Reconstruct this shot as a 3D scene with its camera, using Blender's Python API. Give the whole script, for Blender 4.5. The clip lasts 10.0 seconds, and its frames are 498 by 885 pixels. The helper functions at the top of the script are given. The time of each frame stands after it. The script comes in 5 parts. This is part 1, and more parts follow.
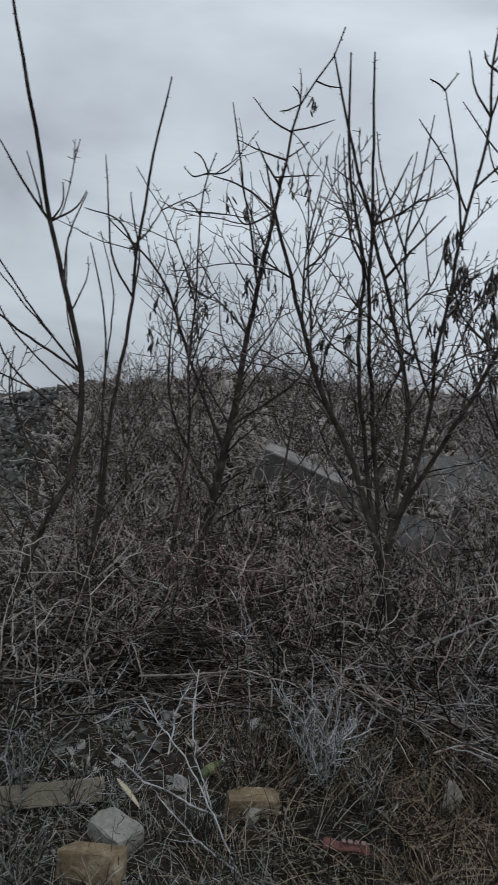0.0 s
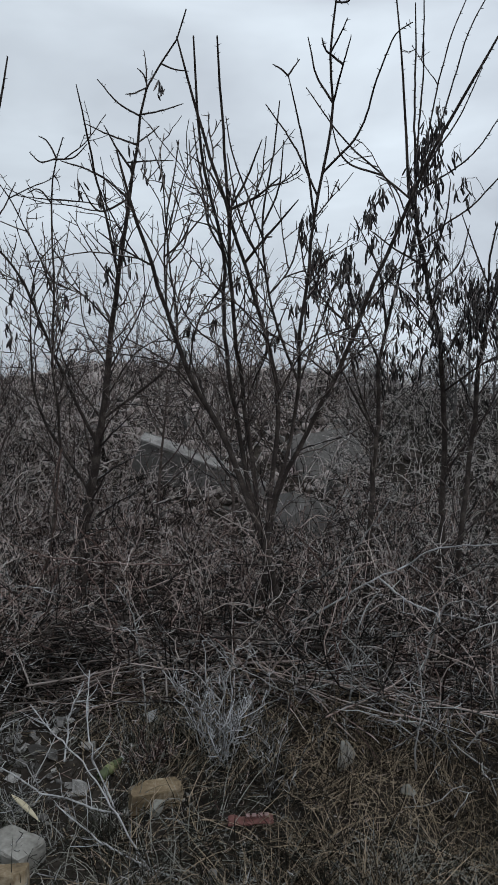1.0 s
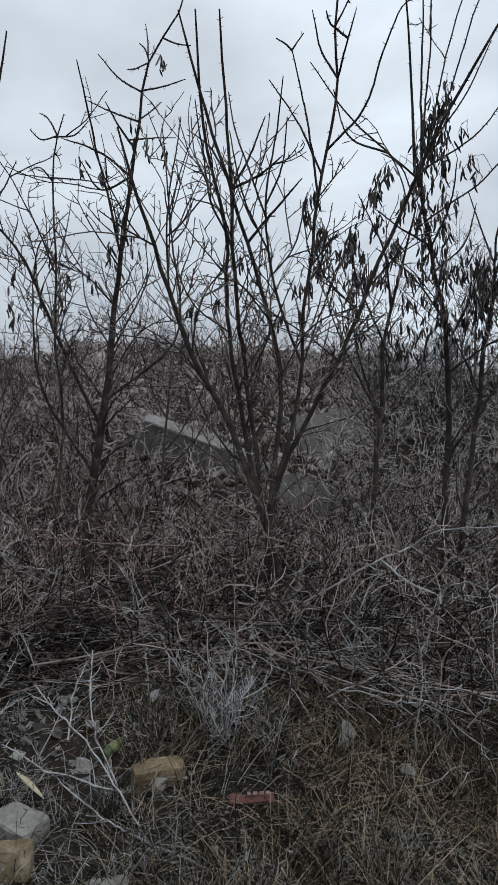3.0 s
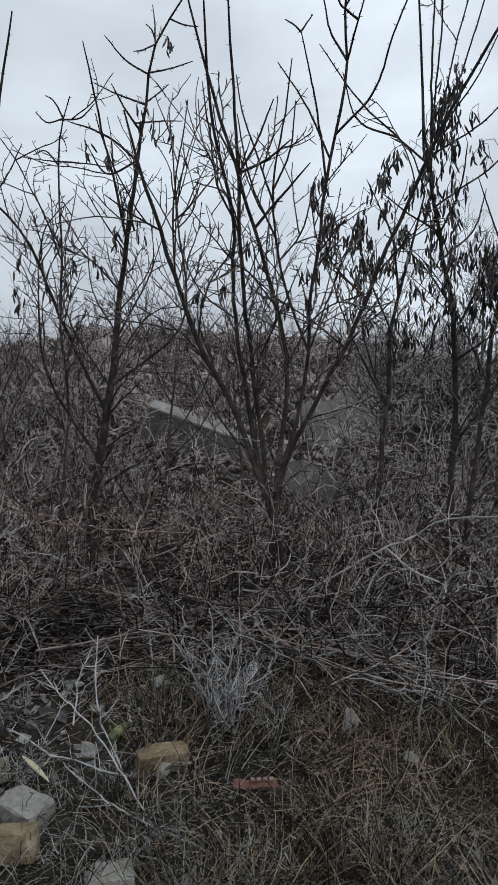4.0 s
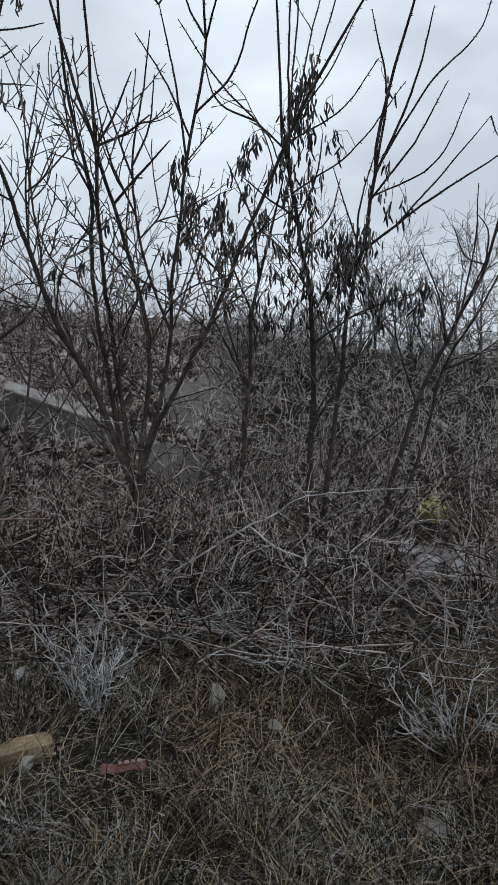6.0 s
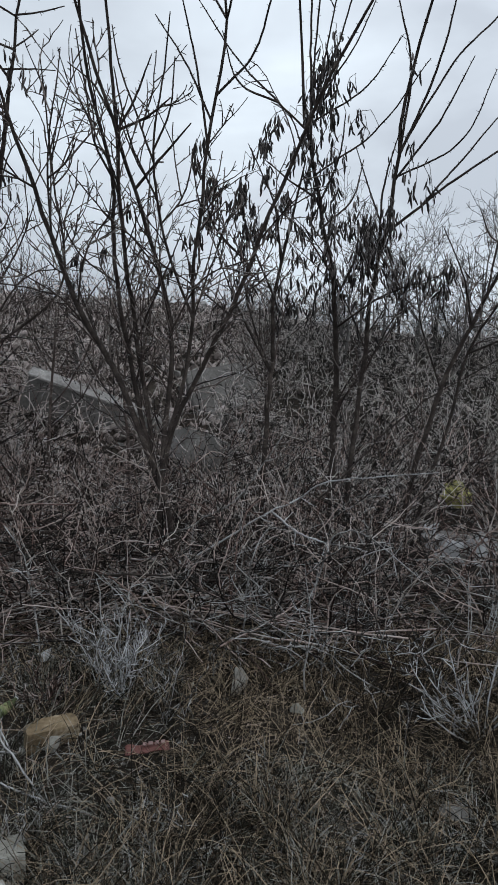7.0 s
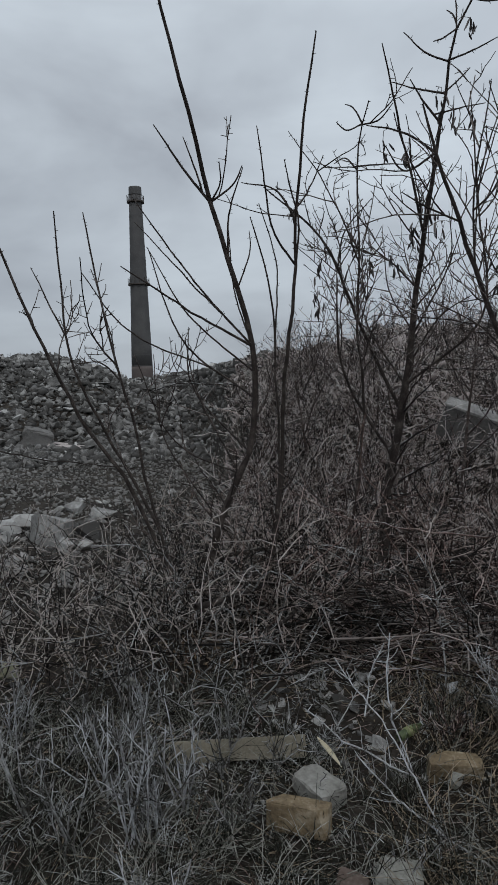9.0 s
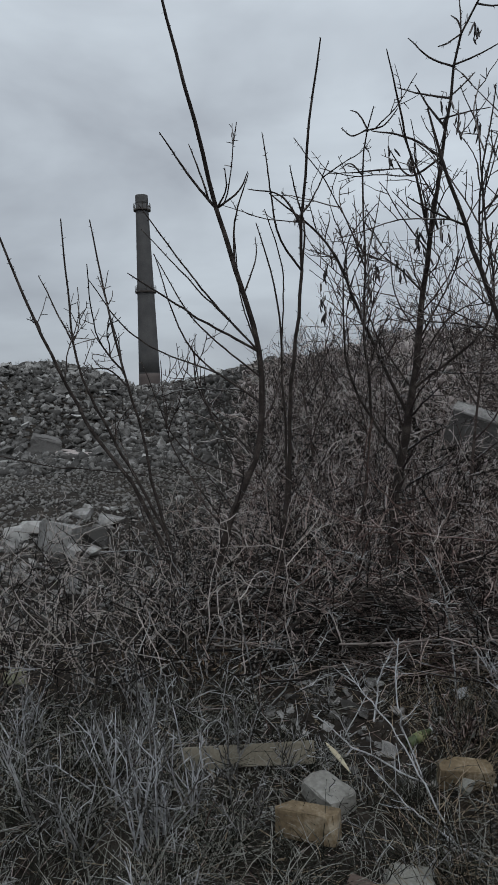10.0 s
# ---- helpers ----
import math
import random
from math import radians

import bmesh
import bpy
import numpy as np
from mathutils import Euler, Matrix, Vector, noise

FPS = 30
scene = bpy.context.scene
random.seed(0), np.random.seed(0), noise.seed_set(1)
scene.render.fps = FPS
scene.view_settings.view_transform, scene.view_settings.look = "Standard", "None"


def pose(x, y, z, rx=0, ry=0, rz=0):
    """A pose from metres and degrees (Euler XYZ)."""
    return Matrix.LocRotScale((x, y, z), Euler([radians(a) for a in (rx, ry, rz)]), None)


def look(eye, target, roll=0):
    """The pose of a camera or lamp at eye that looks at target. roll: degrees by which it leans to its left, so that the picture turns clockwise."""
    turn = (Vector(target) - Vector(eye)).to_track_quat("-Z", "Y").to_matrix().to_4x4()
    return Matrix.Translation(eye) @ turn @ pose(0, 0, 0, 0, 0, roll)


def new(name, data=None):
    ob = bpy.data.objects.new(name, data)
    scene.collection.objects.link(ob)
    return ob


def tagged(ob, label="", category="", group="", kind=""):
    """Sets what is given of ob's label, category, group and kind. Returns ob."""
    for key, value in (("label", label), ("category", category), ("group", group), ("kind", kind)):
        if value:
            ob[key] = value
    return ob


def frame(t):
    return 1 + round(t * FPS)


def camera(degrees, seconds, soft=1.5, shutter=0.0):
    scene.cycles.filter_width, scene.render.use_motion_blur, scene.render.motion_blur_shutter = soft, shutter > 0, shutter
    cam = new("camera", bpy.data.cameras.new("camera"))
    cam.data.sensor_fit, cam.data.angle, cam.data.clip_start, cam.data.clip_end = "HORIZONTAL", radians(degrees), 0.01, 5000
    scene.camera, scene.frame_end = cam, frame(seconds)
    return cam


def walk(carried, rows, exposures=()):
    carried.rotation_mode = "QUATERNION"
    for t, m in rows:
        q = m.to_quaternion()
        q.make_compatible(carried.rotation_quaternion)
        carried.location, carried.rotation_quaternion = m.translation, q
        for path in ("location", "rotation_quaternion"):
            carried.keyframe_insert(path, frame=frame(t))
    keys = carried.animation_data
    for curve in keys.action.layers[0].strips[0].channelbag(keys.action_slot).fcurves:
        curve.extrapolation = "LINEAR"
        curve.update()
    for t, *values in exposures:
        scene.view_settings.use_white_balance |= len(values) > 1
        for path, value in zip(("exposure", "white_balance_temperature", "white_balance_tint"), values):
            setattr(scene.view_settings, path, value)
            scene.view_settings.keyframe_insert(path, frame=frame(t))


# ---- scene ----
cam = camera(40.71, 10.0, soft=0.7, shutter=0.08)
PATH = [
    (0.0, pose(-0.022, -0.010, 1.583, 88.19, -4.02, 1.20)),
    (0.1, pose(-0.014, 0.006, 1.594, 87.65, -1.73, -2.54)),
    (0.2, pose(-0.011, 0.003, 1.597, 87.36, -1.39, -5.76)),
    (0.3, pose(-0.009, -0.001, 1.596, 87.71, -1.64, -6.69)),
    (0.5, pose(-0.011, -0.015, 1.587, 90.17, 0.54, -8.84)),
    (1.0, pose(-0.012, -0.011, 1.590, 87.36, 0.24, -9.48)),
    (1.5, pose(-0.012, -0.000, 1.586, 85.92, 1.18, -10.03)),
    (2.0, pose(-0.012, 0.002, 1.588, 84.98, -0.26, -10.00)),
    (2.5, pose(-0.000, -0.001, 1.599, 85.29, 0.84, -10.40)),
    (2.7, pose(0.003, -0.006, 1.600, 85.85, 0.55, -9.68)),
    (3.8, pose(0.001, 0.006, 1.605, 84.49, -0.10, -8.62)),
    (4.0, pose(0.000, 0.007, 1.606, 84.47, -0.14, -8.60)),
    (4.3, pose(0.004, 0.017, 1.603, 84.26, 0.38, -9.41)),
    (4.5, pose(0.002, 0.017, 1.596, 82.84, -0.63, -13.61)),
    (4.7, pose(0.008, 0.020, 1.603, 82.33, -0.74, -17.76)),
    (5.0, pose(0.003, 0.014, 1.598, 82.90, -0.92, -19.06)),
    (5.2, pose(0.002, 0.010, 1.600, 82.92, -0.80, -19.95)),
    (6.3, pose(0.003, 0.004, 1.599, 83.30, -0.62, -20.18)),
    (6.5, pose(0.003, 0.003, 1.598, 83.70, -0.59, -20.20)),
    (7.0, pose(0.007, 0.007, 1.604, 81.72, -0.28, -18.24)),
    (7.3, pose(0.014, 0.001, 1.610, 79.86, 0.25, -15.50)),
    (7.5, pose(0.022, -0.003, 1.616, 79.28, 0.85, -11.26)),
    (7.6, pose(0.026, -0.005, 1.623, 79.73, 1.71, -7.84)),
    (7.7, pose(0.025, -0.007, 1.621, 80.66, 2.57, -4.15)),
    (7.8, pose(0.026, -0.008, 1.617, 83.67, 1.70, 0.61)),
    (7.9, pose(0.021, -0.011, 1.612, 87.97, 1.99, 6.37)),
    (8.0, pose(0.016, -0.010, 1.613, 88.44, 3.02, 7.72)),
    (8.5, pose(0.010, 0.001, 1.616, 83.46, 2.79, 15.10)),
    (9.0, pose(-0.001, -0.001, 1.607, 84.61, 1.53, 16.06)),
    (9.5, pose(-0.003, 0.002, 1.600, 84.95, 1.94, 16.15)),
    (10.0, pose(0.001, -0.001, 1.600, 85.17, 1.89, 16.66)),
]
walk(cam, PATH, exposures=((0.0, 0.0), (0.6, 0.08), (2.5, 0.22), (4.2, 0.27), (5.0, 0.33), (6.9, 0.30), (7.4, 0.45), (8.0, -0.06), (10.0, -0.03)))

# ---- world and light: a closed grey winter sky ----
world = bpy.data.worlds.new("overcast")
scene.world = world
world.use_nodes = True
wn, wl = world.node_tree.nodes, world.node_tree.links
wn.clear()
sky = wn.new("ShaderNodeTexSky")
sky.sky_type = "NISHITA"
sky.sun_disc = False
sky.sun_elevation = radians(53)
sky.sun_rotation = radians(153)
coord = wn.new("ShaderNodeTexCoord")
stretch = wn.new("ShaderNodeMapping")
stretch.inputs["Scale"].default_value = (1.0, 1.0, 2.6)
cloud = wn.new("ShaderNodeTexNoise")
cloud.inputs["Scale"].default_value = 2.2
cloud.inputs["Detail"].default_value = 5.0
cloud.inputs["Roughness"].default_value = 0.5
cloud.inputs["Distortion"].default_value = 0.3
tone = wn.new("ShaderNodeValToRGB")
tone.color_ramp.elements[0].position, tone.color_ramp.elements[0].color = 0.36, (0.395, 0.436, 0.492, 1)
tone.color_ramp.elements[1].position, tone.color_ramp.elements[1].color = 0.66, (0.615, 0.686, 0.755, 1)
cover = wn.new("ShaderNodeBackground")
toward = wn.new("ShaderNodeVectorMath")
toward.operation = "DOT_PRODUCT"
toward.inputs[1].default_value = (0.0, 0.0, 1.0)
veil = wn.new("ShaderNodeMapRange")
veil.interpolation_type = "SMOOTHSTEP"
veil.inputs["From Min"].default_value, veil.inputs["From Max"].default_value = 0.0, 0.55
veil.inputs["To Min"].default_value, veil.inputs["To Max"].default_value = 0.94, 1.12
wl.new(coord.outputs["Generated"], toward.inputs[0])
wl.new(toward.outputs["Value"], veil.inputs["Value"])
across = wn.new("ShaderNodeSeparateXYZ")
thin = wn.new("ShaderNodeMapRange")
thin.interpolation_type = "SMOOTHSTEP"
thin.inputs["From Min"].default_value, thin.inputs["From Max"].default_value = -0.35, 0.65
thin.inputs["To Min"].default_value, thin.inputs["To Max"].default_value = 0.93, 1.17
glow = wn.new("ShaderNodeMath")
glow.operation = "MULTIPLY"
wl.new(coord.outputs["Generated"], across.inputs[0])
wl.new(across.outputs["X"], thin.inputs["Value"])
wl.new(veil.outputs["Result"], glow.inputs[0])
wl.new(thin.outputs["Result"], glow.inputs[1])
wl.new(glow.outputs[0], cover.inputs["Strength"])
clear = wn.new("ShaderNodeBackground")
clear.inputs["Strength"].default_value = 0.10
blend = wn.new("ShaderNodeMixShader")
blend.inputs[0].default_value = 0.97
out = wn.new("ShaderNodeOutputWorld")
wl.new(coord.outputs["Generated"], stretch.inputs["Vector"])
wl.new(stretch.outputs["Vector"], cloud.inputs["Vector"])
wl.new(cloud.outputs["Fac"], tone.inputs["Fac"])
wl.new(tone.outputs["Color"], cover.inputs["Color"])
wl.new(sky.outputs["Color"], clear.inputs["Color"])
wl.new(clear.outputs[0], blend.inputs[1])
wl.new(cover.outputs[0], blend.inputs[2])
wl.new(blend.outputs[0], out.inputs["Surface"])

sun = new("sun", bpy.data.lights.new("sun", "SUN"))
sun.data.energy, sun.data.angle, sun.data.color = 0.5, radians(40), (1.0, 0.97, 0.93)
sun.matrix_world = look((3, -6, 9), (0, 0, 0))

# ---- materials ----
def paint(name, colours, scale=8.0, rough=0.85, bump=0.3, fine=60.0, island=0.0, per_object=0.0, frost=0.0, frost_scale=25.0, wave=False):
    """Two scales of noise over a ramp of base colours; rime on what faces the sky where frost is given."""
    m = bpy.data.materials.new(name)
    m.use_nodes = True
    n, l = m.node_tree.nodes, m.node_tree.links
    bsdf = n["Principled BSDF"]
    bsdf.inputs["Roughness"].default_value = rough
    bsdf.inputs["Specular IOR Level"].default_value = 0.22
    tc = n.new("ShaderNodeTexCoord")
    big = n.new("ShaderNodeTexNoise")
    big.inputs["Scale"].default_value, big.inputs["Detail"].default_value = scale, 6
    small = n.new("ShaderNodeTexNoise")
    small.inputs["Scale"].default_value, small.inputs["Detail"].default_value = fine, 4
    l.new(tc.outputs["Object"], big.inputs["Vector"])
    l.new(tc.outputs["Object"], small.inputs["Vector"])
    mixf = n.new("ShaderNodeMath")
    mixf.operation = "MULTIPLY_ADD"
    mixf.inputs[1].default_value, mixf.inputs[2].default_value = 0.45, -0.1
    l.new(small.outputs["Fac"], mixf.inputs[0])
    add = n.new("ShaderNodeMath")
    add.operation = "MULTIPLY_ADD"
    add.inputs[1].default_value = 0.75
    l.new(big.outputs["Fac"], add.inputs[0])
    l.new(mixf.outputs[0], add.inputs[2])
    fac = add.outputs[0]
    for amount, node, socket in ((island, "ShaderNodeNewGeometry", "Random Per Island"), (per_object, "ShaderNodeObjectInfo", "Random")):
        if amount:
            src = n.new(node)
            shift = n.new("ShaderNodeMath")
            shift.operation = "MULTIPLY_ADD"
            shift.inputs[1].default_value = amount
            l.new(src.outputs[socket], shift.inputs[0])
            less = n.new("ShaderNodeMath")
            less.operation = "ADD"
            less.inputs[1].default_value = -amount / 2
            l.new(fac, less.inputs[0])
            l.new(less.outputs[0], shift.inputs[2])
            fac = shift.outputs[0]
    ramp = n.new("ShaderNodeValToRGB")
    while len(ramp.color_ramp.elements) < len(colours):
        ramp.color_ramp.elements.new(0.5)
    for k, c in enumerate(colours):
        ramp.color_ramp.elements[k].position = 0.25 + 0.5 * k / max(1, len(colours) - 1)
        ramp.color_ramp.elements[k].color = (*c, 1)
    l.new(fac, ramp.inputs["Fac"])
    colour = ramp.outputs["Color"]
    if frost:
        geo = n.new("ShaderNodeNewGeometry")
        sep = n.new("ShaderNodeSeparateXYZ")
        l.new(geo.outputs["Normal"], sep.inputs[0])
        rime = n.new("ShaderNodeTexNoise")
        rime.inputs["Scale"].default_value, rime.inputs["Detail"].default_value = frost_scale, 5
        l.new(tc.outputs["Object"], rime.inputs["Vector"])
        up = n.new("ShaderNodeMath")
        up.operation = "MULTIPLY_ADD"
        up.inputs[1].default_value = 0.28
        l.new(sep.outputs["Z"], up.inputs[0])
        l.new(rime.outputs["Fac"], up.inputs[2])
        step = n.new("ShaderNodeMapRange")
        step.inputs["From Min"].default_value, step.inputs["From Max"].default_value = 0.95 - frost * 0.6, 1.15 - frost * 0.6
        l.new(up.outputs[0], step.inputs["Value"])
        mix = n.new("ShaderNodeMix")
        mix.data_type = "RGBA"
        l.new(step.outputs["Result"], mix.inputs["Factor"])
        l.new(colour, mix.inputs["A"])
        mix.inputs["B"].default_value = (0.46, 0.468, 0.462, 1)
        colour = mix.outputs["Result"]
    l.new(colour, bsdf.inputs["Base Color"])
    if bump:
        b = n.new("ShaderNodeBump")
        b.inputs["Strength"].default_value, b.inputs["Distance"].default_value = bump, 0.02
        l.new(fac, b.inputs["Height"])
        l.new(b.outputs["Normal"], bsdf.inputs["Normal"])
    return m


BARK = paint("dark_bark", [(0.014, 0.011, 0.010), (0.042, 0.033, 0.029), (0.13, 0.108, 0.096)], 14, 0.9, 0.5, 120)
BARK_RIME = paint("rimed_bark", [(0.022, 0.018, 0.017), (0.070, 0.052, 0.046), (0.20, 0.17, 0.155)], 14, 0.9, 0, 90, island=0.5, frost=0.42)
TWIG_BROWN = paint("brown_twig", [(0.012, 0.008, 0.007), (0.034, 0.021, 0.018), (0.145, 0.094, 0.080), (0.46, 0.37, 0.335)], 3, 0.85, 0, 60, island=0.9, frost=0.34, frost_scale=7)
BRUSH = paint("pale_brush", [(0.011, 0.008, 0.0068), (0.092, 0.067, 0.059), (0.36, 0.295, 0.27), (0.70, 0.64, 0.61)], 3, 0.85, 0, 60, island=0.9, frost=0.36, frost_scale=6)
RIME = paint("white_rimed_shoot", [(0.07, 0.066, 0.062), (0.24, 0.235, 0.235), (0.56, 0.57, 0.59)], 12, 0.8, 0, 60, island=0.8, frost=0.5)
BRUSH_GREY = paint("grey_brush", [(0.010, 0.009, 0.008), (0.058, 0.050, 0.045), (0.225, 0.20, 0.186), (0.62, 0.58, 0.55)], 3, 0.85, 0, 60, island=0.9, frost=0.34, frost_scale=6)
FALLEN = paint("dark_fallen_wood", [(0.008, 0.0065, 0.0055), (0.024, 0.019, 0.0165), (0.075, 0.060, 0.052), (0.20, 0.17, 0.155)], 3, 0.9, 0, 60, island=0.9, frost=0.24, frost_scale=7)
TWIG_DUN = paint("dun_twig", [(0.008, 0.006, 0.0052), (0.026, 0.020, 0.017), (0.14, 0.112, 0.095), (0.50, 0.445, 0.41)], 3, 0.85, 0, 60, island=0.9, frost=0.36, frost_scale=7)
TWIG_GREY = paint("rimed_weed", [(0.024, 0.021, 0.018), (0.065, 0.060, 0.054), (0.38, 0.375, 0.37)], 6, 0.8, 0, 60, island=0.9, frost=0.50, frost_scale=8)
GRASS_DRY = paint("dry_grass", [(0.010, 0.0075, 0.005), (0.024, 0.0175, 0.0115), (0.078, 0.058, 0.039), (0.35, 0.28, 0.20)], 1.5, 0.8, 0, 40, island=0.9, frost=0.12)
GRASS_GREY = paint("frosted_grass", [(0.009, 0.0095, 0.006), (0.019, 0.0195, 0.013), (0.068, 0.068, 0.052), (0.30, 0.295, 0.262)], 1.5, 0.8, 0, 40, island=0.9, frost=0.34, frost_scale=7)
POD = paint("dry_pod", [(0.026, 0.022, 0.021), (0.070, 0.060, 0.056), (0.24, 0.215, 0.205)], 6, 0.7, 0, 60, island=0.8, frost=0.38)
SOIL = paint("soil_and_litter", [(0.012, 0.010, 0.008), (0.030, 0.024, 0.019), (0.085, 0.073, 0.060)], 1.6, 0.95, 1.0, 22)
STONE = paint("broken_concrete", [(0.085, 0.081, 0.076), (0.24, 0.232, 0.22), (0.50, 0.49, 0.47)], 3, 0.9, 0.5, 30, per_object=0.5, island=0.6)
STONE_DARK = paint("dirty_rubble", [(0.08, 0.067, 0.061), (0.28, 0.24, 0.222), (0.56, 0.50, 0.475)], 3, 0.9, 0.5, 30, island=0.6)
PALE_ROCK = paint("pale_limestone", [(0.13, 0.126, 0.118), (0.29, 0.283, 0.27), (0.50, 0.49, 0.475)], 5, 0.9, 0.6, 30)
GRAVEL = paint("dusty_gravel", [(0.055, 0.052, 0.048), (0.12, 0.115, 0.107), (0.26, 0.25, 0.236)], 2, 0.9, 0.5, 30, per_object=0.5, island=0.55)
CONCRETE = paint("weathered_concrete", [(0.10, 0.095, 0.09), (0.18, 0.172, 0.163), (0.29, 0.282, 0.27)], 2.2, 0.9, 0.4, 40)
PALE_FACE = paint("pale_broken_face", [(0.13, 0.125, 0.118), (0.27, 0.26, 0.247), (0.42, 0.405, 0.39)], 5, 0.9, 0.4, 40)
SILICATE = paint("white_silicate_brick", [(0.14, 0.137, 0.112), (0.28, 0.273, 0.24), (0.42, 0.412, 0.38)], 9, 0.9, 0.5, 70)
CLAY = paint("buff_clay_brick", [(0.085, 0.064, 0.042), (0.21, 0.157, 0.096), (0.40, 0.34, 0.25)], 14, 0.9, 0.5, 70)
RED_CLAY = paint("dirty_red_brick", [(0.075, 0.055, 0.045), (0.14, 0.105, 0.088), (0.27, 0.245, 0.225)], 12, 0.9, 0.5, 70)
GREY_BLOCK = paint("grey_limestone", [(0.15, 0.143, 0.126), (0.27, 0.26, 0.235), (0.40, 0.39, 0.36)], 9, 0.9, 0.6, 60)
WOOD = paint("weathered_board", [(0.13, 0.115, 0.088), (0.24, 0.215, 0.165), (0.33, 0.30, 0.24)], 4, 0.85, 0.3, 90)
SPLIT_WOOD = paint("fresh_split_wood", [(0.42, 0.36, 0.24), (0.60, 0.53, 0.38), (0.70, 0.64, 0.50)], 8, 0.8, 0.3, 60)
STACK = paint("sooty_chimney_brick", [(0.080, 0.079, 0.080), (0.108, 0.105, 0.104), (0.14, 0.136, 0.133)], 0.5, 0.95, 0.2, 6)
STACK_RED = paint("red_chimney_brick", [(0.10, 0.083, 0.078), (0.13, 0.108, 0.10), (0.17, 0.15, 0.14)], 0.5, 0.95, 0.2, 6)
IRON = paint("rusty_iron", [(0.05, 0.045, 0.042), (0.09, 0.075, 0.065)], 4, 0.7, 0, 40)
YELLOW = paint("yellow_foam", [(0.14, 0.13, 0.05), (0.30, 0.285, 0.10), (0.46, 0.44, 0.20)], 14, 0.9, 0.6, 60)
YELLOW_LUMP = paint("faded_foam", [(0.20, 0.195, 0.12), (0.36, 0.35, 0.24), (0.5, 0.49, 0.38)], 14, 0.9, 0.6, 60)
RED_FILM = paint("red_packet_film", [(0.10, 0.045, 0.038), (0.20, 0.085, 0.075)], 14, 0.45, 0.3, 60)
FADED_PRINT = paint("faded_print", [(0.20, 0.13, 0.12), (0.32, 0.22, 0.21)], 14, 0.5, 0.2, 60)
WHITE_FILM = paint("pale_film", [(0.36, 0.37, 0.38), (0.55, 0.56, 0.57)], 7, 0.4, 0.3, 40)
GREEN_FILM = paint("green_plastic", [(0.05, 0.065, 0.035), (0.12, 0.15, 0.07)], 10, 0.35, 0.2, 40)
YELLOW_GREEN = paint("yellow_green_film", [(0.12, 0.14, 0.06), (0.30, 0.33, 0.16)], 12, 0.5, 0.2, 50)
NEAR_BARK = paint("grey_sapling_twigs", [(0.05, 0.047, 0.045), (0.10, 0.095, 0.09), (0.20, 0.19, 0.185)], 3, 0.9, 0, 20, island=0.6)
# far twigs: the grey haze of distance is mixed into this pale base colour
HAZED_BARK = paint("hazed_far_twigs", [(0.24, 0.238, 0.235), (0.34, 0.337, 0.335)], 1, 0.9, 0, 20)

# ---- mesh helpers ----
rng = np.random.default_rng(7)


def mesh_of(name, verts, quads, mat, smooth=False):
    verts, quads = np.asarray(verts, np.float32), np.asarray(quads, np.int32)
    k = quads.shape[1]
    me = bpy.data.meshes.new(name)
    me.vertices.add(len(verts))
    me.vertices.foreach_set("co", verts.ravel())
    me.loops.add(quads.size)
    me.loops.foreach_set("vertex_index", quads.ravel())
    me.polygons.add(len(quads))
    me.polygons.foreach_set("loop_start", np.arange(0, quads.size, k, dtype=np.int32))
    if smooth:
        me.polygons.foreach_set("use_smooth", np.ones(len(quads), bool))
    me.update(calc_edges=True)
    me.validate()
    me.materials.append(mat)
    return me


def part(name, mesh, mat, parent, label=""):
    """Links a mesh or a bmesh as one part under a thing."""
    if isinstance(mesh, bmesh.types.BMesh):
        me = bpy.data.meshes.new(name)
        mesh.to_mesh(me)
        mesh.free()
        me.materials.append(mat)
        mesh = me
    ob = new(name, mesh)
    ob.parent = parent
    if parent is not None:
        ob.matrix_parent_inverse = Matrix.Translation(-parent.location)
    return tagged(ob, label)


def tubes(P, R, sides):
    """Tapered tubes along n lines of k points: vertices and quads."""
    n, k, _ = P.shape
    T = np.gradient(P, axis=1)
    T /= np.linalg.norm(T, axis=2, keepdims=True) + 1e-9
    ref = np.where(np.abs(T[:, k // 2:k // 2 + 1, 2:3]) > 0.8, np.array([[[1.0, 0, 0]]]), np.array([[[0, 0, 1.0]]]))
    U = np.cross(T, ref)
    U /= np.linalg.norm(U, axis=2, keepdims=True) + 1e-9
    V = np.cross(T, U)
    a = np.arange(sides) * 2 * np.pi / sides
    ring = U[:, :, None] * np.cos(a)[None, None, :, None] + V[:, :, None] * np.sin(a)[None, None, :, None]
    verts = (P[:, :, None] + ring * R[:, :, None, None]).reshape(-1, 3)
    idx = np.arange(n * k * sides).reshape(n, k, sides)
    q = np.stack([idx[:, :-1], np.roll(idx, -1, 2)[:, :-1], np.roll(idx, -1, 2)[:, 1:], idx[:, 1:]], -1)
    return verts, q.reshape(-1, 4)


def joined(chunks):
    vs, qs, at = [], [], 0
    for v, q in chunks:
        vs.append(v)
        qs.append(q + at)
        at += len(v)
    return np.concatenate(vs), np.concatenate(qs)


def unit(v):
    return v / (np.linalg.norm(v, axis=-1, keepdims=True) + 1e-9)


